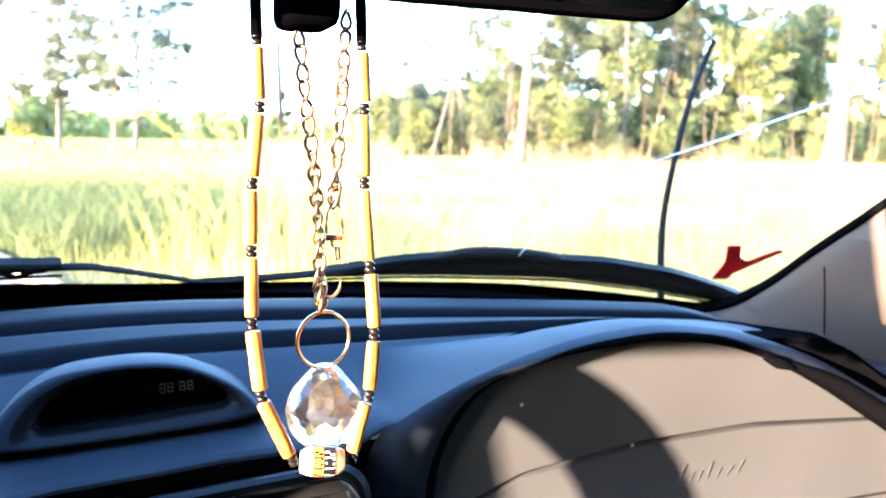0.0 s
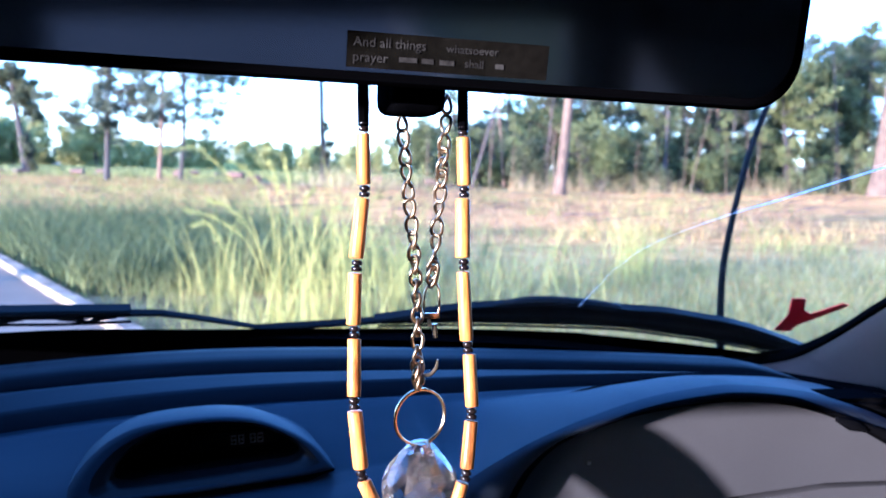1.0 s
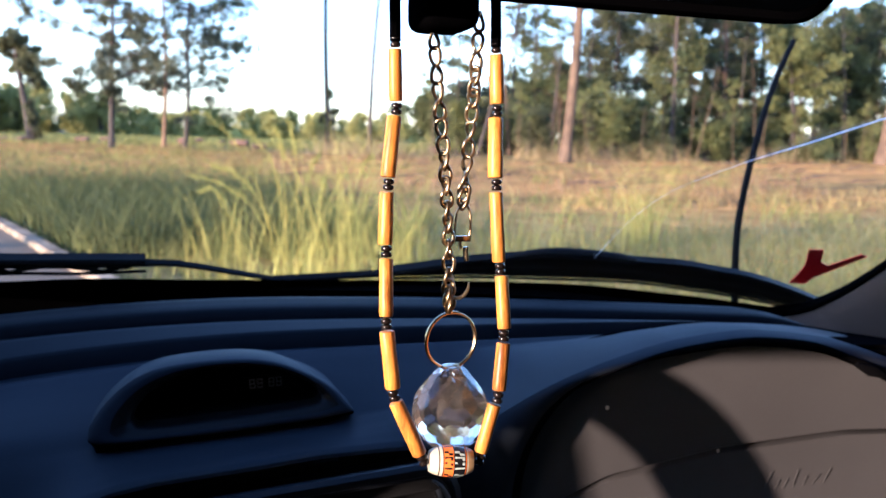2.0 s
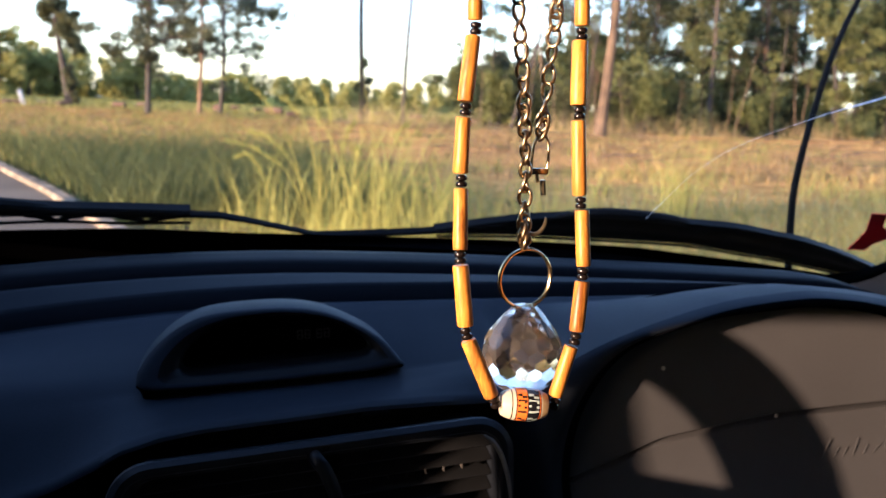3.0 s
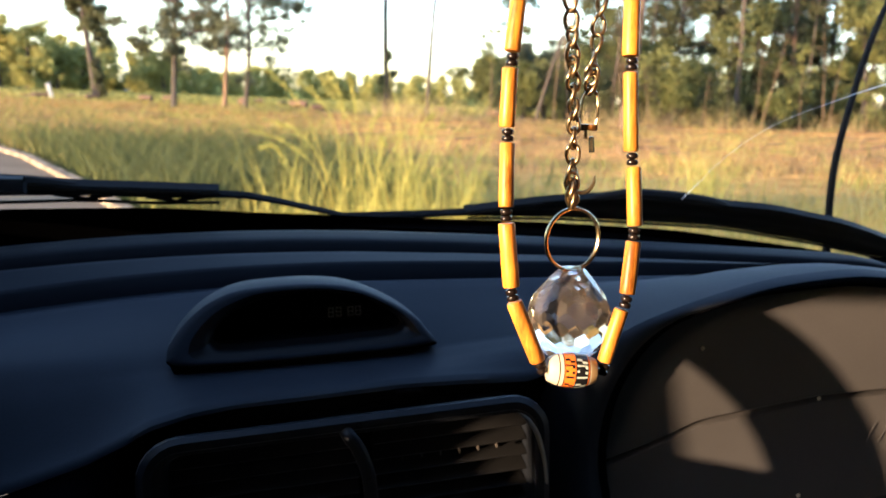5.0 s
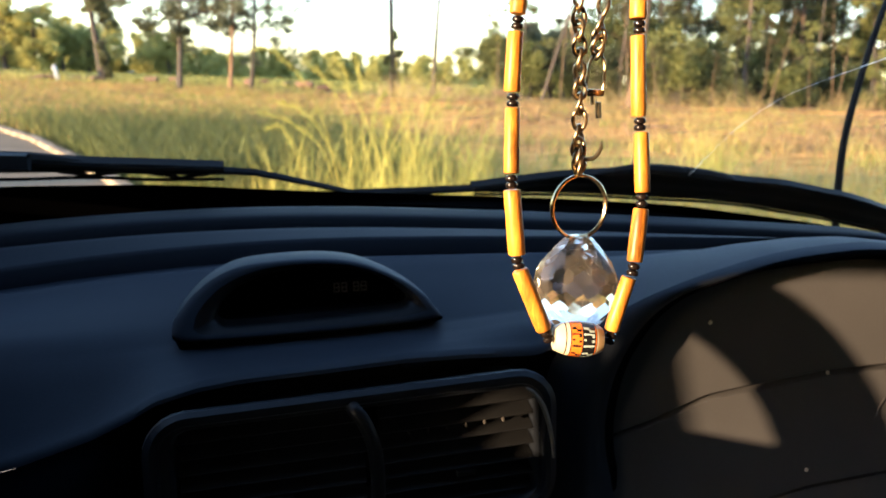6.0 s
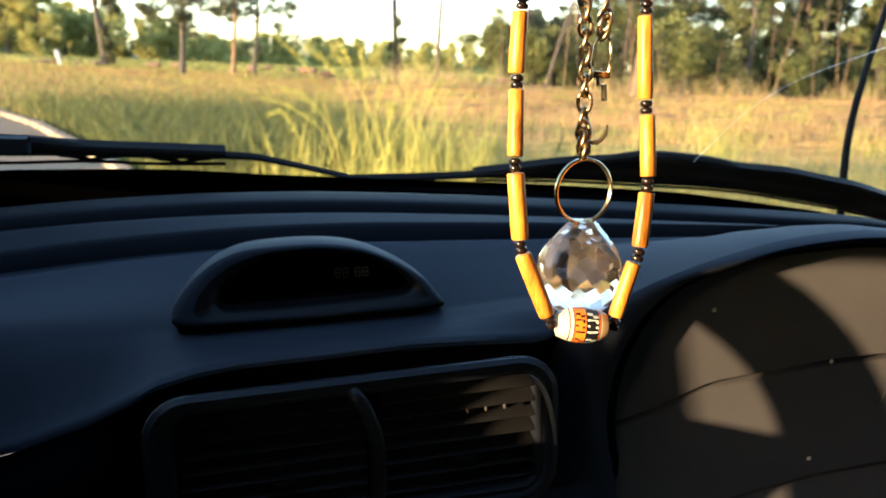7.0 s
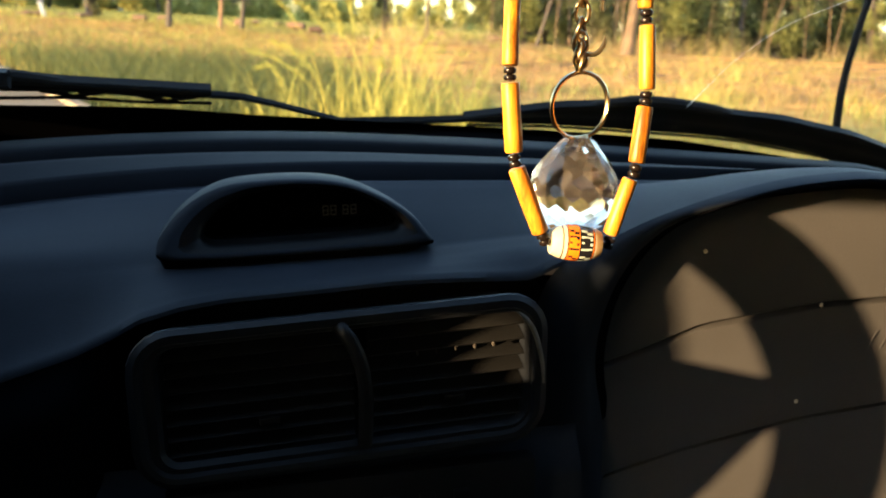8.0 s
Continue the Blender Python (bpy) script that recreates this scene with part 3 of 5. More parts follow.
def build_dashboard():
    dash = thing("dashboard", (0.0, 0.35, 0.90), "dark blue-grey moulded plastic dashboard with stepped ledges", "dashboard", CAR)
    us = np.concatenate([np.linspace(-0.72, -0.22, 14), np.linspace(-0.2, 0.11, 90), np.linspace(0.118, 0.64, 60)])
    vs = sorted({v for v, _ in PROFILE} | set(np.linspace(0.2465, 0.66, 70)))
    rows = []
    for vv in vs:
        row = []
        for u in us:
            drop = edge_drop(u) * (1 - smooth(0.2465, 0.32, vv)) ** 1.5 * (1 if u <= 0.118 else 1 - smooth(0.118, 0.13, u))
            v = vv + bow(u) * smooth(0.30, 0.50, vv)
            z = along(PROFILE, vv + max(0.375 - vv, 0) * smooth(0.118, 0.19, u))
            if u <= 0.118:
                z += 0.007 * smooth(0.03, 0.118, u) * (1 - smooth(0.25, 0.36, vv)) * (1 - (1 - smooth(0.2465, 0.278, vv)) * (1 - smooth(0.09, 0.118, u)))
            else:
                z = along(OUTER, u) + (z - along(OUTER, u)) * smooth(0.25, 0.40, vv)
            z -= (0.21 - 0.05 * smooth(0.405, 0.45, vv)) * min(0.33, max(0.03 - u, 0)) ** 2 * smooth(0.31, 0.39, vv)
            row.append(Vector((u, v, z - 0.06 * u * smooth(0.32, 0.47, vv) - 0.06 * smooth(0.43, 0.62, u) * smooth(0.29, 0.42, vv) - drop)))
        rows.append(row)
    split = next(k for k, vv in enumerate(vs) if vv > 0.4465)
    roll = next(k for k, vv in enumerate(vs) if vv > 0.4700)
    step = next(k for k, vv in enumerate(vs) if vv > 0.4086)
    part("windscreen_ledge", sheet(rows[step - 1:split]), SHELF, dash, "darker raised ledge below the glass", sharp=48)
    # the groove's shade is put into its near-black colour
    part("channel", sheet(rows[split - 1:roll]), DASH_SHADE, dash, "channel behind the ledge, its shade in the colour", sharp=48)
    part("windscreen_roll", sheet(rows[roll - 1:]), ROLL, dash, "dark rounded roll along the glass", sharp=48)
    pad = sheet(rows[:step])
    hole = [f for f in pad.faces if abs(f.calc_center_median().x + 0.045) < 0.080 - 0.25 * (f.calc_center_median().y - 0.30) and 0.300 < f.calc_center_median().y < 0.350]
    bmesh.ops.delete(pad, geom=hole, context="FACES")
    part("top_pad", pad, DASH, dash, sharp=48)
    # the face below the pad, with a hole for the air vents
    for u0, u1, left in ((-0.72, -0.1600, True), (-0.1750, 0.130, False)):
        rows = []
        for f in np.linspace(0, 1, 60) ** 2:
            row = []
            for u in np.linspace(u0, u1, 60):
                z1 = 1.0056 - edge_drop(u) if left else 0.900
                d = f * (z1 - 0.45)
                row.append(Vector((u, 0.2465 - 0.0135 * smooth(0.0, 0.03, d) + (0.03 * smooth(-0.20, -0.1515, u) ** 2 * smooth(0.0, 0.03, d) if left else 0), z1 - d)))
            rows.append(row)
        # left of the vents the pad's shade is put into a darker colour
        part("face_panel", sheet(rows), DASH_SHADE if left else DASH, dash, "lower face darkened for the shade under the pad" if left else "")
    # flat sheet, black for the shade in the gap round the vents
    well = [(-0.190, 0.960), (-0.170, 0.975), (-0.157, 0.983), (-0.142, 0.991), (-0.118, 0.997), (-0.093, 1.000), (-0.03, 1.0025), (0.01, 1.0043), (0.05, 1.0035), (0.085, 1.0005), (0.16, 0.996)]
    part("vent_well", sheet([[Vector((u, 0.268, 0.88)) for u, z in well], [Vector((u, 0.268, z)) for u, z in well]]), SEAM, dash, "sheet blackened for the shaded hollow round the vents")
    # lip round the opening over the padded panel
    arch = curve_points([(u, 0.238 + 0.026 * (1 - smooth(0.168, 0.28, u)), z) for u, z in ARCH], 72)
    outer = curve_points([(0.103, 0.262, 0.80), (0.103, 0.262, 0.90), (0.103, 0.262, 0.955), (0.1055, 0.259, 0.983), (0.1105, 0.252, 1.002)] + [(u, 0.2465, z) for u, z in OUTER], 72)
    def between(f, d):
        swell = -0.055 * f * (1 - f)      # the upright part beside the vents is rounded
        return [o.lerp(a, f) + Vector((0, d * (0.25 + 0.75 * smooth(20, 34, k)) + swell * (1 - smooth(20, 32, k)), 0)) for k, (a, o) in enumerate(zip(arch, outer))]
    back = [a + Vector((0, 0.006, 0)) for a in arch]
    deep = [a + Vector((0.0, 0.075, 0.0)) for a in arch]
    part("hood_lip", sheet([outer, between(0.07, -0.0032), between(0.16, -0.0062), between(0.28, -0.0085), between(0.42, -0.0098), between(0.56, -0.0100), between(0.7, -0.0070), back]), DASH, dash, sharp=60)
    def band(width, share, d):
        return [a + (o - a).normalized() * min(width, (o - a).length * share) + Vector((0, d * (0.3 + 0.7 * smooth(20, 34, k)) if d < 0 else d, 0)) for k, (a, o) in enumerate(zip(arch, outer))]
    # the lip's down-turned part, with its shade put into black
    part("rim_shade", sheet([band(0.0150, 0.72, -0.0104), band(0.0135, 0.62, -0.0124), band(0.007, 0.34, -0.0112), band(0.0, 0.0, -0.006), band(-0.0008, 0.0, 0.004)]), SEAM, dash, "inner turn of the hood's lip, blackened for shade", sharp=70)
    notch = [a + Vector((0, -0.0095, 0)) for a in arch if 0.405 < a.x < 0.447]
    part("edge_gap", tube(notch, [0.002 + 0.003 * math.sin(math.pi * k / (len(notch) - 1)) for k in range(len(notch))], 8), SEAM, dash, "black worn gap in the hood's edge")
    # added black wedge that stands for the shaded gap beside the pillar
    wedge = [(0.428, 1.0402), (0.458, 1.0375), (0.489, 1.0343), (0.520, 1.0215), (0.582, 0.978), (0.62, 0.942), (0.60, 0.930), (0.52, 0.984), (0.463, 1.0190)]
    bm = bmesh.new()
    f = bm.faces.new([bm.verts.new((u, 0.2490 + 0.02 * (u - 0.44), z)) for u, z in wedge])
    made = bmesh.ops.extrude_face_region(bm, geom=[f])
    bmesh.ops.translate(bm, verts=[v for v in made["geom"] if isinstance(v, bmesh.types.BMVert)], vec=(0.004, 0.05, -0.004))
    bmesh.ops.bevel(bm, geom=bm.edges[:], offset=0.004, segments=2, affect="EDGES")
    part("corner_gap", bm, SEAM, dash, "dark wedge added for the shaded gap by the pillar")
    # recess wall under the hood, coloured black for its shade
    part("hood_inner_wall", sheet([back, deep]), SEAM, dash, "inner wall of the hood, blackened for shade")
    # three padded panels with open joints between them
    seam_1 = [(0.14, 0.928), (0.181, 0.938), (0.229, 0.953), (0.326, 0.962), (0.44, 0.962), (0.588, 0.948), (0.66, 0.938)]
    seam_2 = [(0.14, 0.847), (0.182, 0.857), (0.216, 0.864), (0.309, 0.878), (0.398, 0.883), (0.52, 0.884), (0.66, 0.88)]
    us = np.linspace(0.145, 0.64, 50)
    def surface(u, z):
        return Vector((u, 0.267 + (z - 0.95) * 0.12, z))
    gap = 0.0012
    for low, high, label in ((lambda u: along(seam_1, u) + gap, lambda u: along(OUTER, u) - 0.004 if u > 0.16 else 0.99, "upper grey padded panel"),
                             (lambda u: along(seam_2, u) + gap, lambda u: along(seam_1, u) - gap, "grey padded panel with a raised script"),
                             (lambda u: 0.55, lambda u: along(seam_2, u) - gap, "lower grey padded panel")):
        rows = []
        for f, d in ((0, 0.010), (0.0, 0.002), (0.015, 0.0), (0.25, 0.0), (0.5, 0.0), (0.75, 0.0), (0.985, 0.0), (1.0, 0.002), (1.0, 0.010)):
            rows.append([surface(u, low(u) + f * (high(u) - low(u))) + Vector((0, d, 0)) for u in us])
        part("padded_panel", sheet(rows), PANEL, dash, label, sharp=50)
    part("joint_backing", sheet([[surface(u, z) + Vector((0, 0.008, 0)) for u in (0.150, 0.64)] for z in (0.80, 0.96)]), SEAM, dash, "black backing behind the joints")
    # raised script, not readable: slanted strokes of its size
    bm = bmesh.new()
    for k, (x, w, h) in enumerate(((0.0, 0.005, 0.012), (0.008, 0.003, 0.006), (0.014, 0.003, 0.006), (0.021, 0.003, 0.011), (0.028, 0.003, 0.006), (0.035, 0.005, 0.006), (0.043, 0.005, 0.009))):
        p = surface(0.362 + 1.3 * x, 0.925 - 0.02 * x)
        tube([p + Vector((0, -0.0005, 0)), p + Vector((w * 0.6, -0.0008, h * 0.7)), p + Vector((w * 1.3, -0.0005, h * 1.25))], 0.00034, 6, bm)
    part("raised_script", bm, PANEL, dash, "raised slanted strokes of a script badge")
    for u, z in ((0.231, 1.006), (0.323, 0.962), (0.305, 0.892)):
        part("speck", lathe([(0.0017, 0), (0.0013, 0.0008)], surface(u, z) + Vector((0, -0.0002, 0)), (0, -1, 0), 7), DUST, dash, "pale speck of dirt")
    # clock pod
    build_pod(dash)
    part("slot", box((0.0063, 0.2445, 1.0020), (0.0233, 0.2466, 1.0048), 0.0008), SEAM, dash, "small black slot above the vents")
    return dash


POD_ARCH = [(-0.1338, 0.2885, 1.0225), (-0.1316, 0.2928, 1.0317), (-0.12, 0.2996, 1.045), (-0.1037, 0.3046, 1.0558), (-0.0823, 0.3072, 1.0615), (-0.0412, 0.3075, 1.0625), (-0.0114, 0.3058, 1.0585), (0.013, 0.301, 1.0483), (0.0294, 0.2956, 1.0372), (0.0377, 0.2905, 1.027), (0.042, 0.2885, 1.0215)]
POD_FOOT = [(0.0420, 0.2885, 1.0212), (0.0200, 0.2868, 1.0196), (-0.0008, 0.2862, 1.0190), (-0.0449, 0.2855, 1.0182), (-0.0930, 0.2855, 1.0180), (-0.1180, 0.2862, 1.0184), (-0.1290, 0.2870, 1.0195), (-0.1338, 0.2885, 1.0225)]
POD_INNER = [(-0.1068, 0.2921, 1.03), (-0.1017, 0.2969, 1.0396), (-0.088, 0.3019, 1.0495), (-0.0636, 0.3049, 1.0559), (-0.0365, 0.3055, 1.0571), (-0.0087, 0.3034, 1.0528), (0.0098, 0.2993, 1.0442), (0.019, 0.295, 1.0361), (0.021, 0.2927, 1.0321)]
POD_TRAY = [(0.0210, 0.2927, 1.0320), (0.0150, 0.2911, 1.0284), (-0.0114, 0.2904, 1.0268), (-0.0445, 0.2900, 1.0258), (-0.0846, 0.2897, 1.0252), (-0.1015, 0.2900, 1.0258), (-0.1068, 0.2921, 1.0298)]


def pod_loops():
    """The closed front outline of the pod and that of the clock's opening, with alike numbers of points."""
    outer = curve_points(POD_ARCH, 61) + curve_points(POD_FOOT, 41)[1:-1]
    inner = curve_points(POD_INNER, 61) + curve_points(POD_TRAY, 41)[1:-1]
    return outer, inner


def build_pod(dash):
    outer, inner = pod_loops()
    def between(f, d):
        return [o.lerp(i, f) + Vector((0, d, 0)) for o, i in zip(outer, inner)]
    def inward(scale, v):
        return [Vector((-0.043 + (p.x + 0.043) * scale, v, 1.040 + (p.z - 1.040) * scale)) for p in inner]
    shell = [[], [], [], []]
    for k in range(61):
        p, e = outer[k], math.sin(math.pi * k / 60)
        shell[0].append(p.copy())
        shell[1].append(p + Vector((0, 0.006, 0.0008 * e)))
        shell[2].append(p + Vector((0, 0.022 + 0.02 * e, -0.003 * e)))
        shell[3].append(Vector((-0.045 + (p.x + 0.045) * 0.93, 0.40, 1.0165 + (p.z - 1.0165) * 0.33 + 0.008)))
    pod = part("clock_pod", sheet(shell), DASH, dash, "arched hood over the clock", sharp=60)
    part("pod_rim", sheet([between(0, 0), between(0.10, -0.0018), between(0.28, -0.0026), between(0.50, -0.0022)], closed=True), DASH, pod, "broad rounded rim", sharp=70)
    # colour steps to black going in, as the shade in the pod deepens
    part("pod_bezel", sheet([between(0.50, -0.0022), between(0.75, -0.0008), between(0.92, 0.0006), between(1.0, 0.0030), inward(0.985, 0.306)], closed=True), VENT, pod, "inner edge of the rim, darkened for shade", sharp=70)
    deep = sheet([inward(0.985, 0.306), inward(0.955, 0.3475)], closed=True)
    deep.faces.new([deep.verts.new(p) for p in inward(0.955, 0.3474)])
    part("pod_recess", deep, SEAM, pod, "recess blackened for its shade")
    # black strip standing for the contact shadow where pod meets pad
    foot = outer[60:] + outer[:1]
    part("pod_contact_shade", sheet([[p + Vector((0, 0.0004, 0.0003)) for p in foot], [p + Vector((0, 0.0030, -0.0030)) for p in foot], [p + Vector((0, 0.004 + 0.02 * (1 - smooth(0, 6, min(k, len(foot) - 1 - k))), -0.014 + 0.008 * (1 - smooth(0, 6, min(k, len(foot) - 1 - k))))) for k, p in enumerate(foot)]]), SEAM, pod, "dark strip for the contact shadow under the pod")
    part("display", box((-0.0560, 0.3420, 1.0270), (0.0080, 0.3460, 1.0400), 0.001), SEAM, pod, "dark window of the clock's display")
    for k, u in enumerate((-0.0260, -0.0205, -0.0120, -0.0065)):
        bm = bmesh.new()
        for a, b in ((0, 0), (0, 0.0034), (0.0034, 0), (0.0034, 0.0034)):
            box((u + a, 0.3411, 1.0300 + b), (u + a + 0.0006, 0.3419, 1.0328 + b), bm=bm)
        for b in (0.0, 0.0031, 0.0062):
            box((u, 0.3411, 1.0298 + b), (u + 0.0040, 0.3419, 1.0304 + b), bm=bm)
        part("clock_digit", bm, DIGIT, pod, "faint grey digit of the unlit clock")


def rounded_rect(u0, u1, z0, z1, r, n=6):
    pts = []
    for cx, cz, a0 in ((u1 - r, z1 - r, 0), (u0 + r, z1 - r, 90), (u0 + r, z0 + r, 180), (u1 - r, z0 + r, 270)):
        for k in range(n + 1):
            a = radians(a0 + 90 * k / n)
            pts.append((cx + r * math.cos(a), cz + r * math.sin(a)))
    return pts


def build_vents():
    """Two vents in one frame that climbs a little to the right."""
    unit = thing("air_vents", (-0.02, 0.225, 0.905), "pair of black plastic air vents in a rounded frame", "air vent", CAR)
    def put(name, bm, mat, label="", **more):
        for v in bm.verts:
            v.co.z += 0.034 * (v.co.x + 0.02)
        return part(name, bm, mat, unit, label, **more)
    def loop(u0, u1, z0, z1, r, v):
        return [Vector((u, v, z)) for u, z in rounded_rect(u0, u1, z0, z1, r)]
    rows = [loop(-0.141, 0.0915, 0.908, 0.9840, 0.018, 0.266), loop(-0.1475, 0.098, 0.9015, 0.9930, 0.024, 0.240), loop(-0.150, 0.1005, 0.899, 0.9985, 0.026, 0.2280), loop(-0.1495, 0.100, 0.8995, 0.9990, 0.026, 0.2235), loop(-0.145, 0.0955, 0.904, 0.9965, 0.022, 0.2205),
            loop(-0.1415, 0.0920, 0.9075, 0.9915, 0.018, 0.2210), loop(-0.1400, 0.0905, 0.909, 0.9900, 0.016, 0.2240), loop(-0.1345, 0.0885, 0.9120, 0.9880, 0.012, 0.2240), loop(-0.1320, 0.0870, 0.9145, 0.9865, 0.010, 0.2275), loop(-0.132, 0.087, 0.9145, 0.9865, 0.010, 0.275)]
    put("frame", sheet(rows, closed=True), FRAME, "rounded black frame", sharp=35)
    put("backing", sheet([[Vector((u, 0.274, z)) for u in (-0.14, 0.10)] for z in (0.91, 0.995)]), SEAM, "black duct behind the slats")
    pts = [(-0.0285, 0.224, 0.9912), (-0.0262, 0.2180, 0.9880), (-0.0221, 0.2165, 0.9822), (-0.0169, 0.2160, 0.9679), (-0.0149, 0.2165, 0.9517), (-0.0148, 0.2175, 0.9327), (-0.0150, 0.224, 0.912)]
    put("divider", tube(curve_points(pts, 30), 0.0044, 10, flat=0.75), SLAT, "curved divider between the vents")
    for u0, u1 in ((-0.130, -0.020), (-0.010, 0.0865)):
        for k in range(7):
            z = 0.9778 - 0.0100 * k
            rows = []
            for v, h in ((0.2312, -0.0016), (0.2290, -0.0002), (0.2314, 0.0014), (0.252, 0.0060), (0.253, 0.0048), (0.233, -0.0024)):
                rows.append([Vector((u, v, z + h)) for u in (u0, u1)])
            rows.append(rows[0])
            put("slat", sheet(rows), SLAT, sharp=30)
        for k in range(6):
            u = u0 + (u1 - u0) * (k + 1) / 7
            put("vane", box((u - 0.0008, 0.256, 0.918), (u + 0.0008, 0.272, 0.986)), VENT)
        mid = (u0 + u1) / 2 + 0.004
        put("thumb_tab", box((mid - 0.006, 0.2262, 0.9325), (mid + 0.006, 0.2315, 0.9365), 0.001), VENT, "small tab on a slat")
    # pale strip that carries the frame edge's highlight in its colour
    put("glint_strip", tube(curve_points([(0.0797, 0.2210, 0.9880), (0.0850, 0.2196, 0.9835), (0.0905, 0.2190, 0.9735), (0.0950, 0.2190, 0.9568), (0.0970, 0.2195, 0.9400)], 24), [0.0006 + 0.0009 * math.sin(math.pi * (k + 2) / 27) for k in range(24)], 8), EDGE_GLINT, "bright strip for the highlight on the frame's edge")
    for k in range(6):
        put("tick", box((0.0067 + 0.0120 * k, 0.2296, 0.9640), (0.0077 + 0.0120 * k, 0.2330, 0.9672), 0.0002), TICK)
    put("screw", lathe([(0.0018, 0), (0.0018, 0.0008), (0.0009, 0.0004)], (-0.0204, 0.2213, 0.9940), (0, -1, 0), 10), SEAM, "small black screw")
    put("clip", box((-0.128, 0.228, 0.884), (-0.1255, 0.2315, 0.8875), 0.0004), DIGIT, "small pale clip")
    return unit


build_dashboard()
build_vents()


def build_lower_console():
    radio = thing("radio_console", (-0.02, 0.24, 0.80), "black radio panel below the air vents in deep shade", "radio", CAR)
    part("fascia", box((-0.135, 0.222, 0.80), (0.095, 0.236, 0.892), 0.004), RUBBER, radio)
    for u in (-0.005, 0.018, 0.040):
        part("button", box((u, 0.219, 0.868), (u + 0.010, 0.224, 0.876), 0.001), VENT, radio)


build_lower_console()


# ---------------------------------------------------------------- driver's side: wheel and instrument hood
def build_steering_wheel():
    c = Vector((-0.436, -0.055, 0.992))
    wheel = thing("steering_wheel", c, "dark leather-covered steering wheel with a broad padded centre", "steering wheel", CAR)
    tilt = Matrix.Rotation(radians(-12), 3, "X")
    def at(x, y, z):
        return c + tilt @ Vector((x, y, z))
    R = 0.147
    part("rim", tube([at(R * math.cos(a), 0, R * math.sin(a)) for a in (2 * math.pi * k / 64 for k in range(64))], 0.0235, 12, closed=True), RUBBER, wheel)
    part("hub", lathe([(0.02, 0), (0.050, 0.004), (0.055, 0.03), (0.04, 0.05)], at(0, 0.075, 0), tilt @ Vector((0, -1, 0)), 24), RUBBER, wheel)
    # a broad centre pad with shoulders that reach the rim on both sides
    half = [(0.0, 0.035), (0.049, 0.036), (0.119, 0.017), (0.145, 0.012), (0.145, -0.014), (0.119, -0.033), (0.088, -0.067), (0.055, -0.092), (0.0, -0.100)]
    ring = half + [(-x, z) for x, z in half[-2:0:-1]]
    bm = bmesh.new()
    f = bm.faces.new([bm.verts.new(c + Vector((x, 0.013, z))) for x, z in ring])
    made = bmesh.ops.extrude_face_region(bm, geom=[f])
    bmesh.ops.translate(bm, verts=[v for v in made["geom"] if isinstance(v, bmesh.types.BMVert)], vec=(0, 0.014, 0))
    bmesh.ops.bevel(bm, geom=bm.edges[:], offset=0.003, segments=2, affect="EDGES")
    part("centre_pad", bm, RUBBER, wheel, "broad padded centre with side spokes")
    part("column", tube([at(0, 0.075, 0), at(0, 0.30, -0.02)], 0.035, 12), SATIN, wheel)


def build_instrument_hood():
    hood = thing("instrument_hood", (-0.43, 0.2, 0.9), "dark plastic hood over the driver's instruments", "instrument panel", CAR)
    rows = []
    for v, s, h in ((0.06, 1.0, 1.115), (0.055, 0.97, 1.108), (0.06, 1.0, 1.118), (0.2, 1.02, 1.11), (0.40, 1.05, 1.05)):
        rows.append([Vector((-0.492 + 0.19 * s * math.copysign(abs(math.cos(a)) ** 0.3, math.cos(a)), v, 0.90 + (h - 0.90) * abs(math.sin(a)) ** 0.35)) for a in (math.pi * k / 32 for k in range(33))])
    part("shroud", sheet(rows), DASH, hood)
    part("dial_face", sheet([[Vector((u, 0.12, z)) for u in (-0.66, -0.30)] for z in (0.88, 1.08)]), SATIN, hood)


build_steering_wheel()
build_instrument_hood()


# ---------------------------------------------------------------- rear-view mirror
def lettering(words, size, place, u, z, bm):
    """Flat letters in the built-in font, laid on the plane of place."""
    font = bpy.data.curves.new("words", "FONT")
    font.body, font.size, font.resolution_u = words, size, 3
    ob = bpy.data.objects.new("words", font)
    me = ob.to_mesh()
    me.transform(place @ Matrix.Translation((u, z, 0.0034)))
    bm.from_mesh(me)
    ob.to_mesh_clear()
    bpy.data.objects.remove(ob)
    bpy.data.curves.remove(font)


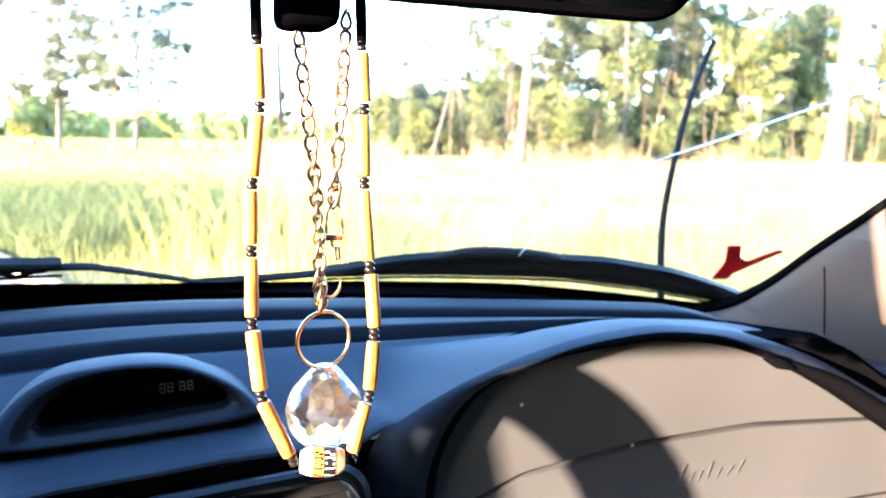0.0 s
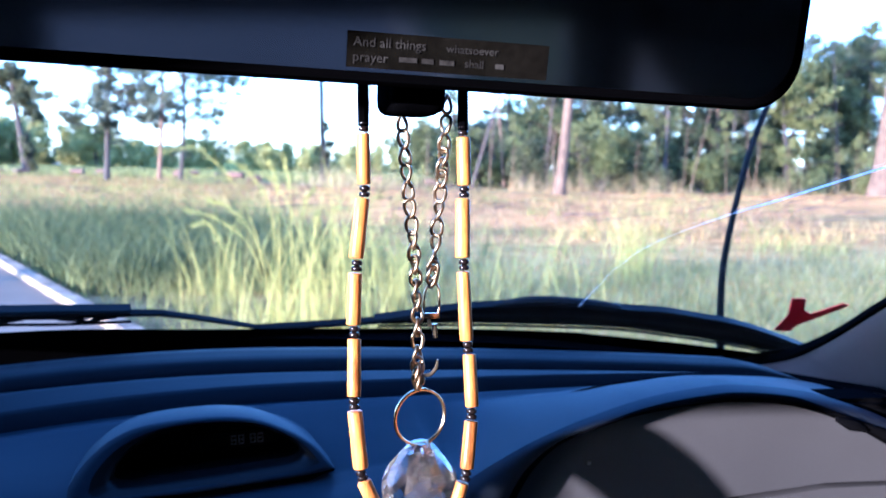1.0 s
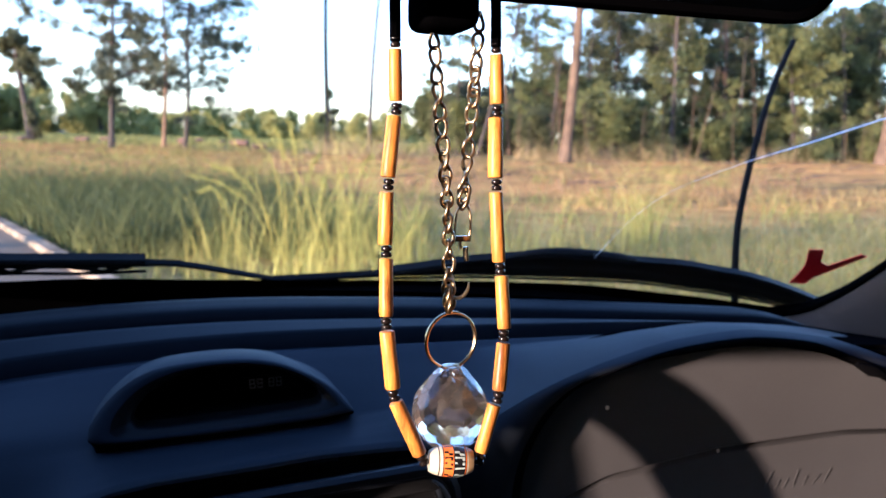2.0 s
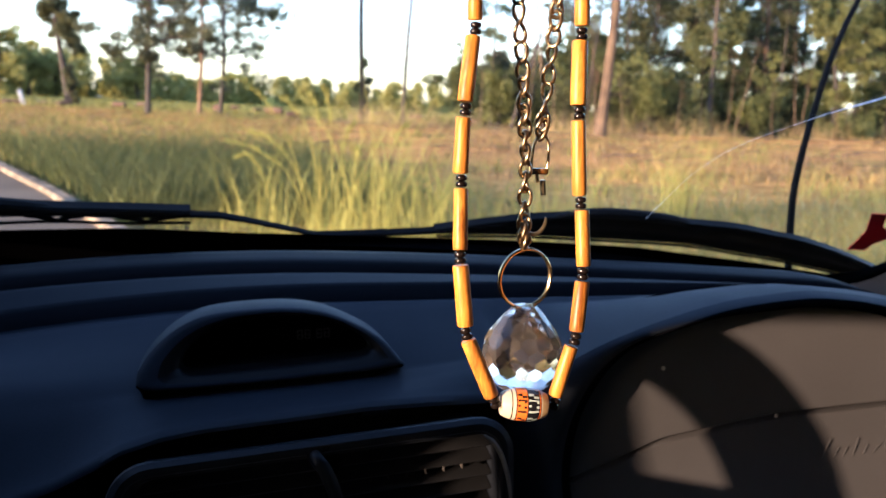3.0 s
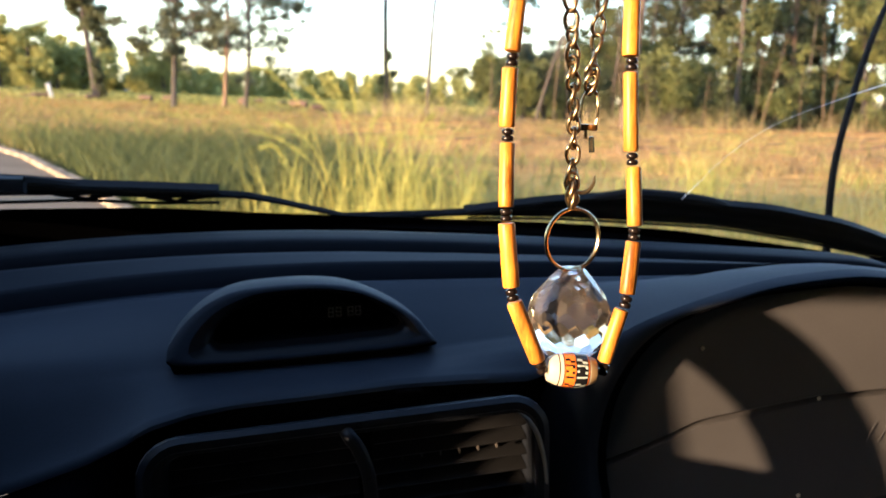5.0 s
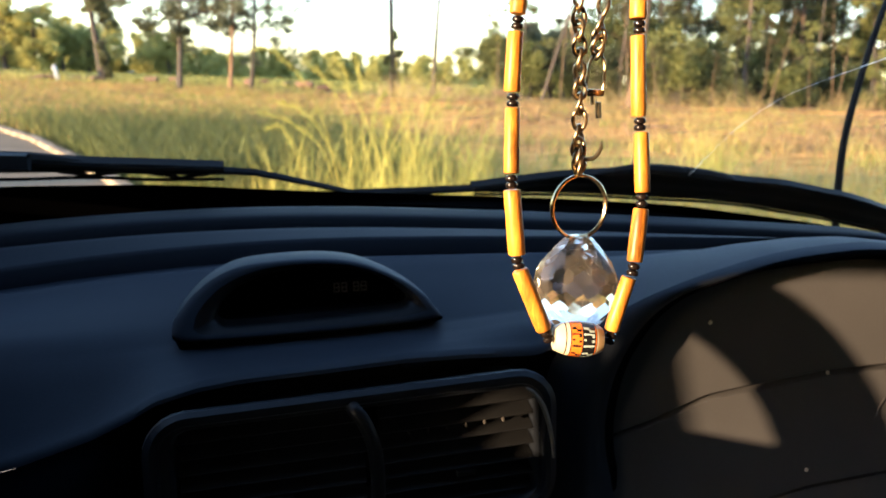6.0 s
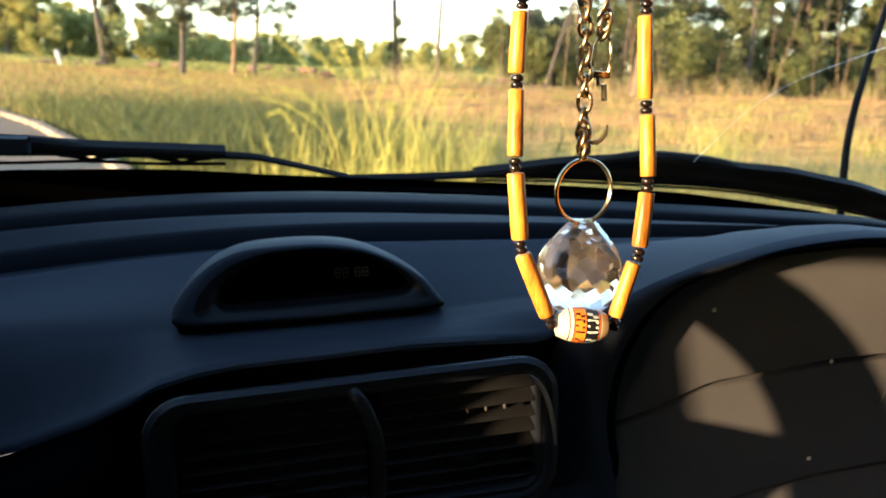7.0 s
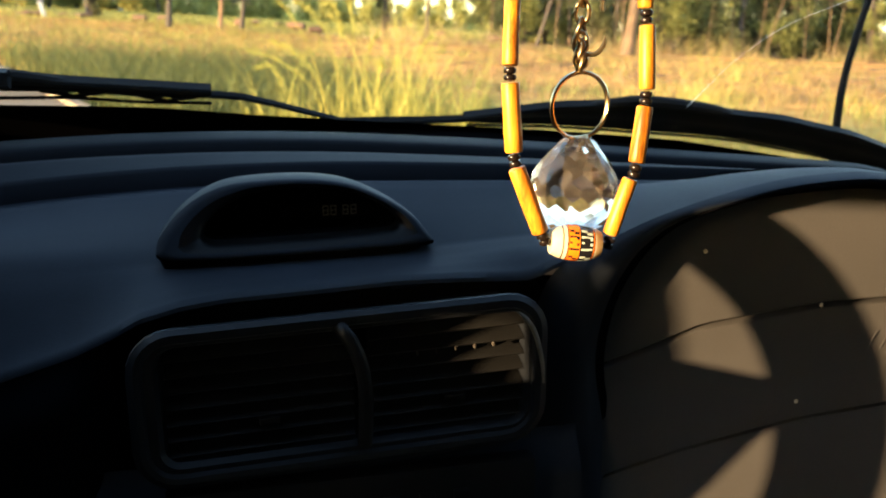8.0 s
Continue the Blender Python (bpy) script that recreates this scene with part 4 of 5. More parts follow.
def build_mirror():
    mirror = thing("rear_view_mirror", (0.022, 0.02, 1.30), "wide black rear-view mirror with a worn sticker", "mirror")
    turn = Matrix.Translation((0.010, -0.030, 1.2990)) @ Matrix.Rotation(radians(-4), 4, "Z") @ Matrix.Rotation(radians(7), 4, "X") @ Matrix.Rotation(radians(1.0), 4, "Y")
    def loop(w, h, r, v):
        return [turn @ Vector((u, v, z)) for u, z in rounded_rect(-w, w, -h, h, r, 8)]
    rows = [loop(0.128, 0.024, 0.02, 0.030), loop(0.140, 0.032, 0.022, 0.022), loop(0.145, 0.0355, 0.020, 0.008), loop(0.145, 0.0355, 0.020, -0.001), loop(0.1435, 0.034, 0.019, -0.003), loop(0.1405, 0.031, 0.017, -0.002)]
    bm = sheet(rows, closed=True)
    bm.faces.new([v for v in bm.verts][:36])
    part("housing", bm, PITCH, mirror, "black plastic housing", sharp=50)
    bm = bmesh.new()
    bm.faces.new([bm.verts.new(p) for p in loop(0.1408, 0.0312, 0.017, -0.0022)])
    part("glass", bm, MIRROR, mirror, "mirror glass reflecting the dark cabin", smooth=False)
    bm = bmesh.new()
    bm.faces.new([bm.verts.new(turn @ Vector((u, -0.0030, z))) for u, z in ((-0.020, -0.030), (0.048, -0.030), (0.048, -0.0185), (-0.020, -0.0185))])
    st = part("sticker", bm, STICKER, mirror, "small yellowed sticker with two lines of print", smooth=False)
    lay = turn @ Matrix.Rotation(radians(90), 4, "X")
    bm = bmesh.new()
    for words, u, z, size in (("And all things", -0.0182, -0.0232, 0.0044), ("whatsoever", 0.0125, -0.0232, 0.0038), ("prayer", -0.0182, -0.0280, 0.0044), ("shall", 0.0190, -0.0276, 0.0038)):
        lettering(words, size, lay, u, z, bm)
    for u, w in ((-0.003, 0.006), (0.0045, 0.004), (0.0105, 0.005), (0.0295, 0.003)):
        bm.faces.new([bm.verts.new(turn @ Vector(q)) for q in ((u, -0.0034, -0.0274), (u + w, -0.0034, -0.0274), (u + w, -0.0034, -0.0258), (u, -0.0034, -0.0258))])
    part("print", bm, INK, st, "two lines of worn pale print", smooth=False, kind="stuff")
    part("mount", box((0.0105, -0.004, 1.2565), (0.0315, 0.026, 1.287), 0.006, 4), PITCH, mirror, "black block of the mirror's stalk")
    part("stalk", tube([(0.024, 0.015, 1.29), (0.024, 0.09, 1.35), (0.024, 0.13, 1.372)], 0.009, 12), SATIN, mirror)


build_mirror()

# ---------------------------------------------------------------- hanging ornaments
def build_bead_loop():
    loop = thing("bead_necklace", (0.022, 0.005, 1.27), "necklace of polished bamboo tubes and black beads hung from the mirror", "necklace")
    left = [(0.003, 0.009, 1.252), (0.004, 0.009, 1.228), (0.001, 0.006, 1.2005), (0.0005, 0.005, 1.176), (0.0, 0.000, 1.150), (0.003, -0.002, 1.1235), (0.0145, -0.003, 1.0985)]
    right = [(0.0415, 0.009, 1.252), (0.0425, 0.008, 1.2285), (0.042, 0.004, 1.201), (0.044, 0.002, 1.1695), (0.045, -0.002, 1.1445), (0.0425, -0.005, 1.1215), (0.0365, -0.004, 1.0975)]
    rnd = random.Random(7)
    for side in (left, right):
        a = Vector(side[0])
        part("cord", tube([a, a + Vector((-0.0005, 0, 0.014)), a + Vector((-0.001, 0.001, 0.028))], 0.0021, 8), PITCH, loop, "dark cord sleeve")
        for k, p in enumerate(side):
            p = Vector(p)
            way = (Vector(side[min(k + 1, 6)]) - Vector(side[max(k - 1, 0)])).normalized()
            for o in (-0.0011, 0.0011):
                part("bead", lathe([(0.0008, -0.0011), (0.0018, -0.0008), (0.0021, 0), (0.0018, 0.0008), (0.0008, 0.0011)], p + way * o, way, 12), BLACK_BEAD, loop, "" if k else "small black bead")
            if k < 6:
                q = Vector(side[k + 1])
                w = (q - p).normalized()
                tilt = Vector((rnd.uniform(-0.0006, 0.0006), 0, 0))
                s, e = p + w * 0.0026 + tilt, q - w * 0.0026 - tilt
                r = rnd.uniform(0.0025, 0.0029)
                n = (e - s).length
                part("bamboo_tube", lathe([(r * 0.5, 0), (r * 0.93, 0.0001), (r, 0.0006), (r * rnd.uniform(0.97, 1.03), n * 0.4), (r * 1.02, n * 0.75), (r, n - 0.0006), (r * 0.93, n - 0.0001), (r * 0.5, n)], s, w, 14), BAMBOO, loop, "honey-coloured bamboo tube" if k == 0 else "", sharp=50)
    # painted barrel bead at the foot of the loop
    axis = Vector((1.0, -0.13, -0.03)).normalized()
    c = Vector((0.0253, -0.003, 1.0972))
    def rad(h):
        return 0.0060 * math.sqrt(max(1 - (h / 0.0112) ** 2, 0.02))
    bands = [(-0.0082, -0.0052, IVORY), (-0.0052, -0.0048, BLACK_PAINT), (-0.0048, -0.0037, IVORY), (-0.0037, -0.0033, BLACK_PAINT), (-0.0033, 0.0003, ORANGE), (0.0003, 0.0049, BLACK_PAINT), (0.0049, 0.0052, ORANGE), (0.0052, 0.0055, BLACK_PAINT), (0.0055, 0.0060, IVORY), (0.0060, 0.0082, TAN)]
    barrel = part("barrel_bead", lathe([(rad(-0.0084) * 0.5, -0.0084)] + [(rad(h) - 0.0001, h) for h in np.linspace(-0.0083, 0.0083, 9)] + [(rad(0.0084) * 0.5, 0.0084)], c, axis, 24), IVORY, loop, "barrel bead painted in ivory, orange and black bands")
    for a, b, m in bands:
        part("painted_band", lathe([(rad(a) * 0.9, a)] + [(rad(h), h) for h in np.linspace(a, b, 4)] + [(rad(b) * 0.9, b)], c, axis, 28), m, barrel)
    turn = Vector((0, 0, 1)).rotation_difference(axis).to_matrix()
    def stroke(bm, ang, h0, h1, w):
        """A thin raised mark lying on the barrel."""
        rows = []
        for h in np.linspace(h0, h1, 4):
            r = rad(h) + 0.00008
            rows.append([c + turn @ Vector((r * math.cos(ang + d), r * math.sin(ang + d), h)) for d in (-w, w)])
        sheet(rows, bm)
    for h0, h1, m, label in ((-0.0031, 0.0000, BLACK_PAINT, "black zigzag marks"), (0.0007, 0.0045, TEAL, "pale angular marks")):
        bm = bmesh.new()
        for k in range(12):
            ang = 2 * math.pi * k / 12
            if k % 3 == 0:
                stroke(bm, ang, h0, h1, 0.06)
            elif k % 3 == 1:
                stroke(bm, ang, h0, (h0 + h1) / 2, 0.08)
                stroke(bm, ang + 0.15, (h0 + h1) / 2, h1, 0.08)
            else:
                stroke(bm, ang, h0, h0 + 0.0009, 0.22)
                stroke(bm, ang + 0.1, h1 - 0.0009, h1, 0.22)
                stroke(bm, ang - 0.16, h0, h1, 0.045)
        part("painted_pattern", bm, m, barrel, label, smooth=False)


def link_mesh():
    """One twisted oval chain link, along z."""
    pts = []
    for k in range(16):
        a = 2 * math.pi * k / 16
        x, z = 0.0022 * math.cos(a), 0.0035 * math.sin(a)
        pts.append(Vector((x, 0.0007 * math.sin(2 * a), z)))
    bm = tube(pts, 0.00076, 7, closed=True)
    bmesh.ops.recalc_face_normals(bm, faces=bm.faces)
    me = bpy.data.meshes.new("chain_link")
    bm.to_mesh(me)
    bm.free()
    me.materials.append(BRASS)
    me.shade_smooth()
    return me


def build_chain():
    chain = thing("key_chain", (0.026, 0.016, 1.25), "worn brass chain with a split ring hung from the mirror", "chain")
    base = BASE[chain.name]
    me = link_mesh()
    left = [(0.0190, 0.016, 1.2575), (0.0215, 0.016, 1.235), (0.0245, 0.016, 1.212), (0.0262, 0.016, 1.195), (0.0272, 0.015, 1.178), (0.0275, 0.014, 1.160), (0.0278, 0.013, 1.1535)]
    right = [(0.0378, 0.018, 1.266), (0.0368, 0.018, 1.245), (0.0362, 0.018, 1.233), (0.0350, 0.018, 1.215), (0.0338, 0.018, 1.198), (0.0334, 0.018, 1.1935)]
    for line, step, spin in ((left, 0.0049, 0.35), (right, 0.0049, 0.5)):
        pts = [Vector(p) for p in line]
        length = sum((b - a).length for a, b in zip(pts, pts[1:]))
        n = int(length / step)
        fine = curve_points(pts, n * 12 + 1)
        for k in range(n):
            p, q = fine[k * 12], fine[min(k * 12 + 12, len(fine) - 1)]
            ob = new("chain_link", me)
            ob.parent = chain
            way = (q - p).normalized()
            rot = Vector((0, 0, 1)).rotation_difference(way).to_matrix().to_4x4()
            turn = (0.65 if k % 2 else -0.55) + spin * math.sin(k * 0.55) + (1.0 if 5 < k < 10 else 0)
            ob.matrix_local = Matrix.Translation((p + q) / 2 - base) @ rot @ Matrix.Rotation(turn, 4, "Z")
            BASE[ob.name] = base
    c = Vector((0.0335, 0.018, 1.1865))
    clasp = part("clasp", tube(curve_points([c + Vector(p) for p in ((0.0030, 0, -0.0075), (0.0033, 0, -0.002), (0.0028, 0, 0.0035), (0.0005, 0, 0.0062), (-0.0022, 0, 0.0035), (-0.0030, 0, -0.001), (-0.0031, 0, -0.0075))], 30), 0.00055, 7), BRASS, chain, "worn brass shackle clasp")
    part("clasp_bar", box(c + Vector((-0.0033, -0.0011, -0.0085)), c + Vector((0.0034, 0.0011, -0.0062)), 0.0005), STEEL, clasp, "bright crossbar")
    part("clasp_pin", tube([c + Vector((-0.0008, 0, -0.0085)), c + Vector((-0.0004, 0, -0.0115))], 0.0007, 7), BRASS, clasp)
    part("clasp_tip", tube([c + Vector((0.0012, -0.001, -0.0105)), c + Vector((0.0018, -0.001, -0.0160))], 0.0011, 8), STEEL, clasp, "small bright barrel")
    h = Vector((0.0280, 0.013, 1.1580))
    part("hook", tube(curve_points([h + Vector(p) for p in ((-0.0012, 0, 0.0012), (0.0015, 0, -0.0012), (0.0045, -0.0005, -0.0010), (0.0066, -0.001, 0.0018), (0.0070, -0.001, 0.0048))], 20), [0.0008] * 12 + [0.0008, 0.00075, 0.0007, 0.0007, 0.0006, 0.0005, 0.0004, 0.0003], 7), BRASS, chain, "open brass hook")
    ring_c, R = Vector((0.0287, 0.0125, 1.1400)), 0.0105
    pts = []
    for k in range(90):
        a = radians(-110) + 4 * math.pi * k / 90 * 0.97
        pts.append(ring_c + Vector((R * math.cos(a), -0.0007 + 0.0015 * k / 90 + 0.0022 * math.cos(a), R * 1.04 * math.sin(a))))
    part("split_ring", tube(pts, 0.00068, 7), STEEL, chain, "thin double-wound split ring")
    small = [h + Vector((-0.0006 + 0.0013 * math.cos(a), 0.0012 * math.sin(a) * 0.5, -0.0048 + 0.0026 * math.sin(a))) for a in (2 * math.pi * k / 16 for k in range(16))]
    part("connector", tube(small, 0.0005, 6, closed=True), BRASS, chain, "oval connecting link")


def faceted(planes):
    """The convex body that lies behind all the given planes (normal, distance), with one face for each plane."""
    dual = bmesh.new()
    for n, d in planes:
        dual.verts.new(n / d)
    bmesh.ops.convex_hull(dual, input=dual.verts[:])
    corners = []
    for f in dual.faces:
        n = f.normal
        d = n.dot(f.verts[0].co)
        if abs(d) > 1e-6:
            corners.append(n / d)
    dual.free()
    bm = bmesh.new()
    for c in corners:
        bm.verts.new(c)
    bmesh.ops.remove_doubles(bm, verts=bm.verts[:], dist=0.00004)
    bmesh.ops.convex_hull(bm, input=bm.verts[:])
    loose = [v for v in bm.verts if not v.link_faces]
    bmesh.ops.delete(bm, geom=loose, context="VERTS")
    bmesh.ops.dissolve_limit(bm, angle_limit=radians(1.0), verts=bm.verts[:], edges=bm.edges[:])
    return bm


def build_crystal():
    c = Vector((0.0297, 0.0135, 1.1110))
    ball = thing("crystal_ball", (c.x, c.y, c.z + 0.018), "clear faceted cut-glass drop hanging from the split ring", "crystal")
    R = 0.0150
    planes = [(Vector((0, 0, 1)), 0.0186), (Vector((0, 0, -1)), R * 0.97)]
    # rows of facets: height of the normal over the level, how many, and how far out
    for e, n, off, d in ((58, 8, 0.5, 0.01815), (42, 8, 0.0, 0.01545), (38.5, 16, 0.25, 0.01530), (25, 13, 0.0, R), (7, 13, 0.5, R), (-11, 13, 0.0, R), (-29, 13, 0.5, R), (-47, 10, 0.0, R), (-68, 7, 0.5, R)):
        for k in range(n):
            a = 2 * math.pi * (k + off) / n
            planes.append((Vector((math.cos(a) * math.cos(radians(e)), math.sin(a) * math.cos(radians(e)), math.sin(radians(e)))), d))
    bm = faceted(planes)
    bmesh.ops.rotate(bm, verts=bm.verts, cent=(0, 0, 0), matrix=Matrix.Rotation(radians(9), 3, "Z"))
    bmesh.ops.translate(bm, verts=bm.verts, vec=c)
    part("cut_glass", bm, CRYSTAL, ball, smooth=False)
    part("eyelet", tube([c + Vector((0.0022, -0.0045, 0.0170)), c + Vector((0.0022, -0.001, 0.0192)), c + Vector((0, 0.004, 0.0175))], 0.0006, 6), STEEL, ball, "fine wire eyelet")


build_bead_loop()
build_chain()
build_crystal()

# ---------------------------------------------------------------- outside on the car: wipers, aerial, tape, cowl
def on_glass(u, z, off):
    return Vector((u, glass_v(u, z, off), z))


def build_wiper(label, top, low, arm, cover, claws, deep=0.92, bracket=None):
    """A wiper lying on the glass: a deep blade frame between two lines, its arm, a joint cover and the rubber lip."""
    w = thing("windscreen_wiper", on_glass(*top[0], 0.015), label, "wiper", CAR, group="windscreen wipers")
    n = 40
    tp, lw = curve_points([on_glass(u, z, 0.015) for u, z in top], n), curve_points([on_glass(u, z, 0.015) for u, z in low], n)
    out = Vector((0, 0.010, 0.005))
    lip, lw = lw, [a.lerp(b, deep) for a, b in zip(tp, lw)]
    rows = [tp, [a.lerp(b, 0.15) - out * 0.25 for a, b in zip(tp, lw)], [a.lerp(b, 0.55) - out * 0.1 for a, b in zip(tp, lw)], [a.lerp(b, 0.6) + out * 0.2 for a, b in zip(tp, lw)],
            [a.lerp(b, 0.9) + out * 0.2 for a, b in zip(tp, lw)], lw, [p + out for p in lw], [p + out for p in tp], tp]
    part("blade_frame", sheet(rows), RUBBER, w, "black blade frame", sharp=35)
    part("rubber_lip", tube([p + Vector((0, -0.004, -0.0015)) for p in lip], 0.0016, 6), RUBBER, w, "thin rubber lip")
    ar = curve_points([on_glass(u, z, 0.026) for u, z in arm], n)
    part("arm", tube(ar, [0.0052 - 0.002 * k / (n - 1) for k in range(n)], 8, flat=0.7), RUBBER, w, "black metal wiper arm")
    for f in claws:
        k = round(f * (n - 1))
        foot = lip[k] + Vector((0, -0.003, -0.001))
        near = [lip[max(min(k + d, n - 1), 0)].lerp(lw[max(min(k + d, n - 1), 0)], h) for d, h in ((-4, 1.1), (-2, 0.75), (-1, 0.3), (1, 0.3), (2, 0.75), (4, 1.1))]
        part("claw", tube(curve_points(near[:3] + [foot] + near[3:], 15), [0.0010 + 0.0016 * math.sin(math.pi * (q + 1) / 16) for q in range(15)], 6), SATIN, w, "arched claw that holds the rubber")
    if bracket:
        (u0, z0), (u1, z1) = bracket
        a, b = on_glass(u0, z0, 0.018), on_glass(u1, z1, 0.018)
        plate = sheet([[a + d, b + d] for d in (Vector((0, 0, 0)), Vector((0, -0.007, -0.002)), Vector((0, -0.008, -0.013)), Vector((0, 0.002, -0.016)), Vector((0, 0.008, -0.004)), Vector((0, 0, 0)))])
        part("bracket", plate, SATIN, w, "stamped black bracket over the blade", sharp=30)
        part("rivet", lathe([(0.0022, 0), (0.0022, 0.0008), (0.0012, 0.0016)], a.lerp(b, 0.72) + Vector((0, -0.0078, -0.008)), (0, -1, 0), 10), STEEL, w, "small bright rivet")
    cv = curve_points([on_glass(u, z - 0.005, 0.020) for u, z in cover], 14)
    part("joint_cover", tube(cv, [0.0035 + 0.0025 * math.sin(math.pi * k / 13) for k in range(14)], 8), RUBBER, w, "black joint cover")


build_wiper("black windscreen wiper resting low on the glass",
            [(-0.42, 1.131), (-0.288, 1.1185), (-0.226, 1.1095), (-0.17, 1.104), (-0.104, 1.0975)], [(-0.42, 1.110), (-0.298, 1.0985), (-0.225, 1.0955), (-0.168, 1.089), (-0.105, 1.0855)],
            [(-0.43, 1.119), (-0.29, 1.110), (-0.103, 1.0915), (-0.064, 1.0845), (-0.019, 1.0705), (0.02, 1.058)], ((-0.36, 1.129), (-0.30, 1.123), (-0.26, 1.120), (-0.222, 1.113)), (0.16, 0.50, 0.84), 0.76, ((-0.42, 1.1345), (-0.262, 1.1215)))
build_wiper("black windscreen wiper bowed across the foot of the glass",
            [(0.144, 1.0615), (0.178, 1.066), (0.225, 1.073), (0.265, 1.0755), (0.308, 1.077), (0.356, 1.0735), (0.406, 1.0655), (0.452, 1.060), (0.496, 1.050), (0.531, 1.042), (0.585, 1.0235), (0.655, 0.995)],
            [(0.147, 1.0545), (0.182, 1.053), (0.241, 1.051), (0.313, 1.0455), (0.41, 1.0375), (0.479, 1.025), (0.529, 1.015), (0.598, 0.998), (0.64, 0.988)],
            [(0.02, 1.056), (0.144, 1.058), (0.222, 1.068), (0.285, 1.074), (0.33, 1.073), (0.38, 1.067), (0.42, 1.060)], ((0.26, 1.079), (0.285, 1.084), (0.31, 1.085), (0.352, 1.0805), (0.389, 1.074), (0.41, 1.067)), (), 1.0)


def build_aerial():
    mast = thing("car_aerial", (0.556, 0.585, 0.90), "black rubber whip aerial curving up from the car's wing", "aerial")
    pts = curve_points([(0.556, 0.585, 0.92), (0.5535, 0.585, 1.033), (0.5505, 0.585, 1.085), (0.5505, 0.585, 1.125), (0.556, 0.585, 1.168), (0.5645, 0.585, 1.211), (0.577, 0.585, 1.263), (0.592, 0.585, 1.306), (0.607, 0.585, 1.339)], 50)
    part("whip", tube(pts, [0.0047 - 0.0017 * k / 49 for k in range(50)], 10), RUBBER, mast)
    part("collar", lathe([(0.0055, 0), (0.0062, 0.002), (0.0062, 0.012), (0.0048, 0.016)], (0.5555, 0.585, 0.945), (0, 0, 1), 14), SATIN, mast, "black collar at the whip's foot")
    part("foot", lathe([(0.014, 0), (0.013, 0.01), (0.007, 0.05)], (0.556, 0.585, 0.90), (0, 0, 1), 14), RUBBER, mast)


def build_tape():
    tape = thing("red_tape", on_glass(0.57, 1.05, -0.002), "torn piece of bright red tape stuck on the windscreen", "tape", CAR)
    def p(u, z):
        return on_glass(u, z, -0.004)
    outline = [(0.533, 1.0845), (0.546, 1.0837), (0.56, 1.0678), (0.5717, 1.0621), (0.5847, 1.0774), (0.5925, 1.0749), (0.5791, 1.0507), (0.5757, 1.0448), (0.5782, 1.0357), (0.5622, 1.0366), (0.5579, 1.0489), (0.5517, 1.0623)]
    bm = bmesh.new()
    f = bm.faces.new([bm.verts.new(p(u, z)) for u, z in outline])
    made = bmesh.ops.extrude_face_region(bm, geom=[f])
    bmesh.ops.translate(bm, verts=[v for v in made["geom"] if isinstance(v, bmesh.types.BMVert)], vec=(0, 0.0006, 0.0004))
    part("strip", bm, RED, tape, smooth=False)


def build_bonnet():
    rows = []
    for v, z in ((0.60, 0.93), (0.66, 0.955), (0.80, 0.93), (1.1, 0.86), (1.4, 0.76), (1.55, 0.62), (1.6, 0.45)):
        rows.append([Vector((u, v + 0.5 * bow(u), z - 0.15 * (abs(u) / 0.75) ** 4 * 0.4)) for u in np.linspace(-0.74, 0.72, 24)])
    structure("car_front", sheet(rows), SATIN, "dark bonnet falling away below the windscreen", "bonnet")
    rows = []
    for v, z in ((0.615, 1.047), (0.63, 1.052), (0.66, 1.045), (0.70, 0.96)):
        rows.append([Vector((u, v + bow(u) + 0.012, z - along([(-0.7, -0.028), (-0.3, -0.021), (-0.1, -0.010), (0.05, -0.002), (0.3, 0.016), (0.45, 0.036), (0.6, 0.064), (0.7, 0.08)], u))) for u in np.linspace(-0.72, 0.68, 40)])
    structure("cowl", sheet(rows), SEAM, "black plastic cowl below the windscreen", "cowl")


build_aerial()
build_tape()
build_bonnet()

# ---------------------------------------------------------------- plants
def leaf_cloud(rng, centres, radii, per, size, flatten=0.7):
    """Many small four-cornered leaves scattered in clumps; arrays of corners and faces."""
    centres, radii = np.asarray(centres, float), np.asarray(radii, float)
    n = len(centres) * per
    which = np.repeat(np.arange(len(centres)), per)
    d = rng.normal(size=(n, 3))
    d /= np.linalg.norm(d, axis=1)[:, None]
    r = rng.random(n) ** 0.45
    p = centres[which] + d * (r * radii[which])[:, None] * np.array([1, 1, flatten])
    a = rng.normal(size=(n, 3))
    a /= np.linalg.norm(a, axis=1)[:, None]
    b = np.cross(a, rng.normal(size=(n, 3)))
    b /= np.linalg.norm(b, axis=1)[:, None]
    s = size * (0.5 + rng.random(n))[:, None]
    a, b = a * s, b * s * 0.45
    v = np.stack([p - a, p - b * 0.9 + a * 0.1, p + a, p + b * 0.9 + a * 0.1], 1).reshape(-1, 3)
    f = np.arange(4 * n).reshape(-1, 4)
    return v, f


def limb(bm, start, end, r0, r1, rng, sag=0.1, sides=7):
    a, b = Vector(start), Vector(end)
    n = (b - a).length
    mid = [a.lerp(b, f) + Vector(rng.normal(size=3) * n * sag * 0.3) for f in (0.35, 0.7)]
    pts = curve_points([a, *mid, b], 9)
    tube(pts, [r0 + (r1 - r0) * k / 8 for k in range(9)], sides, bm)
    return pts


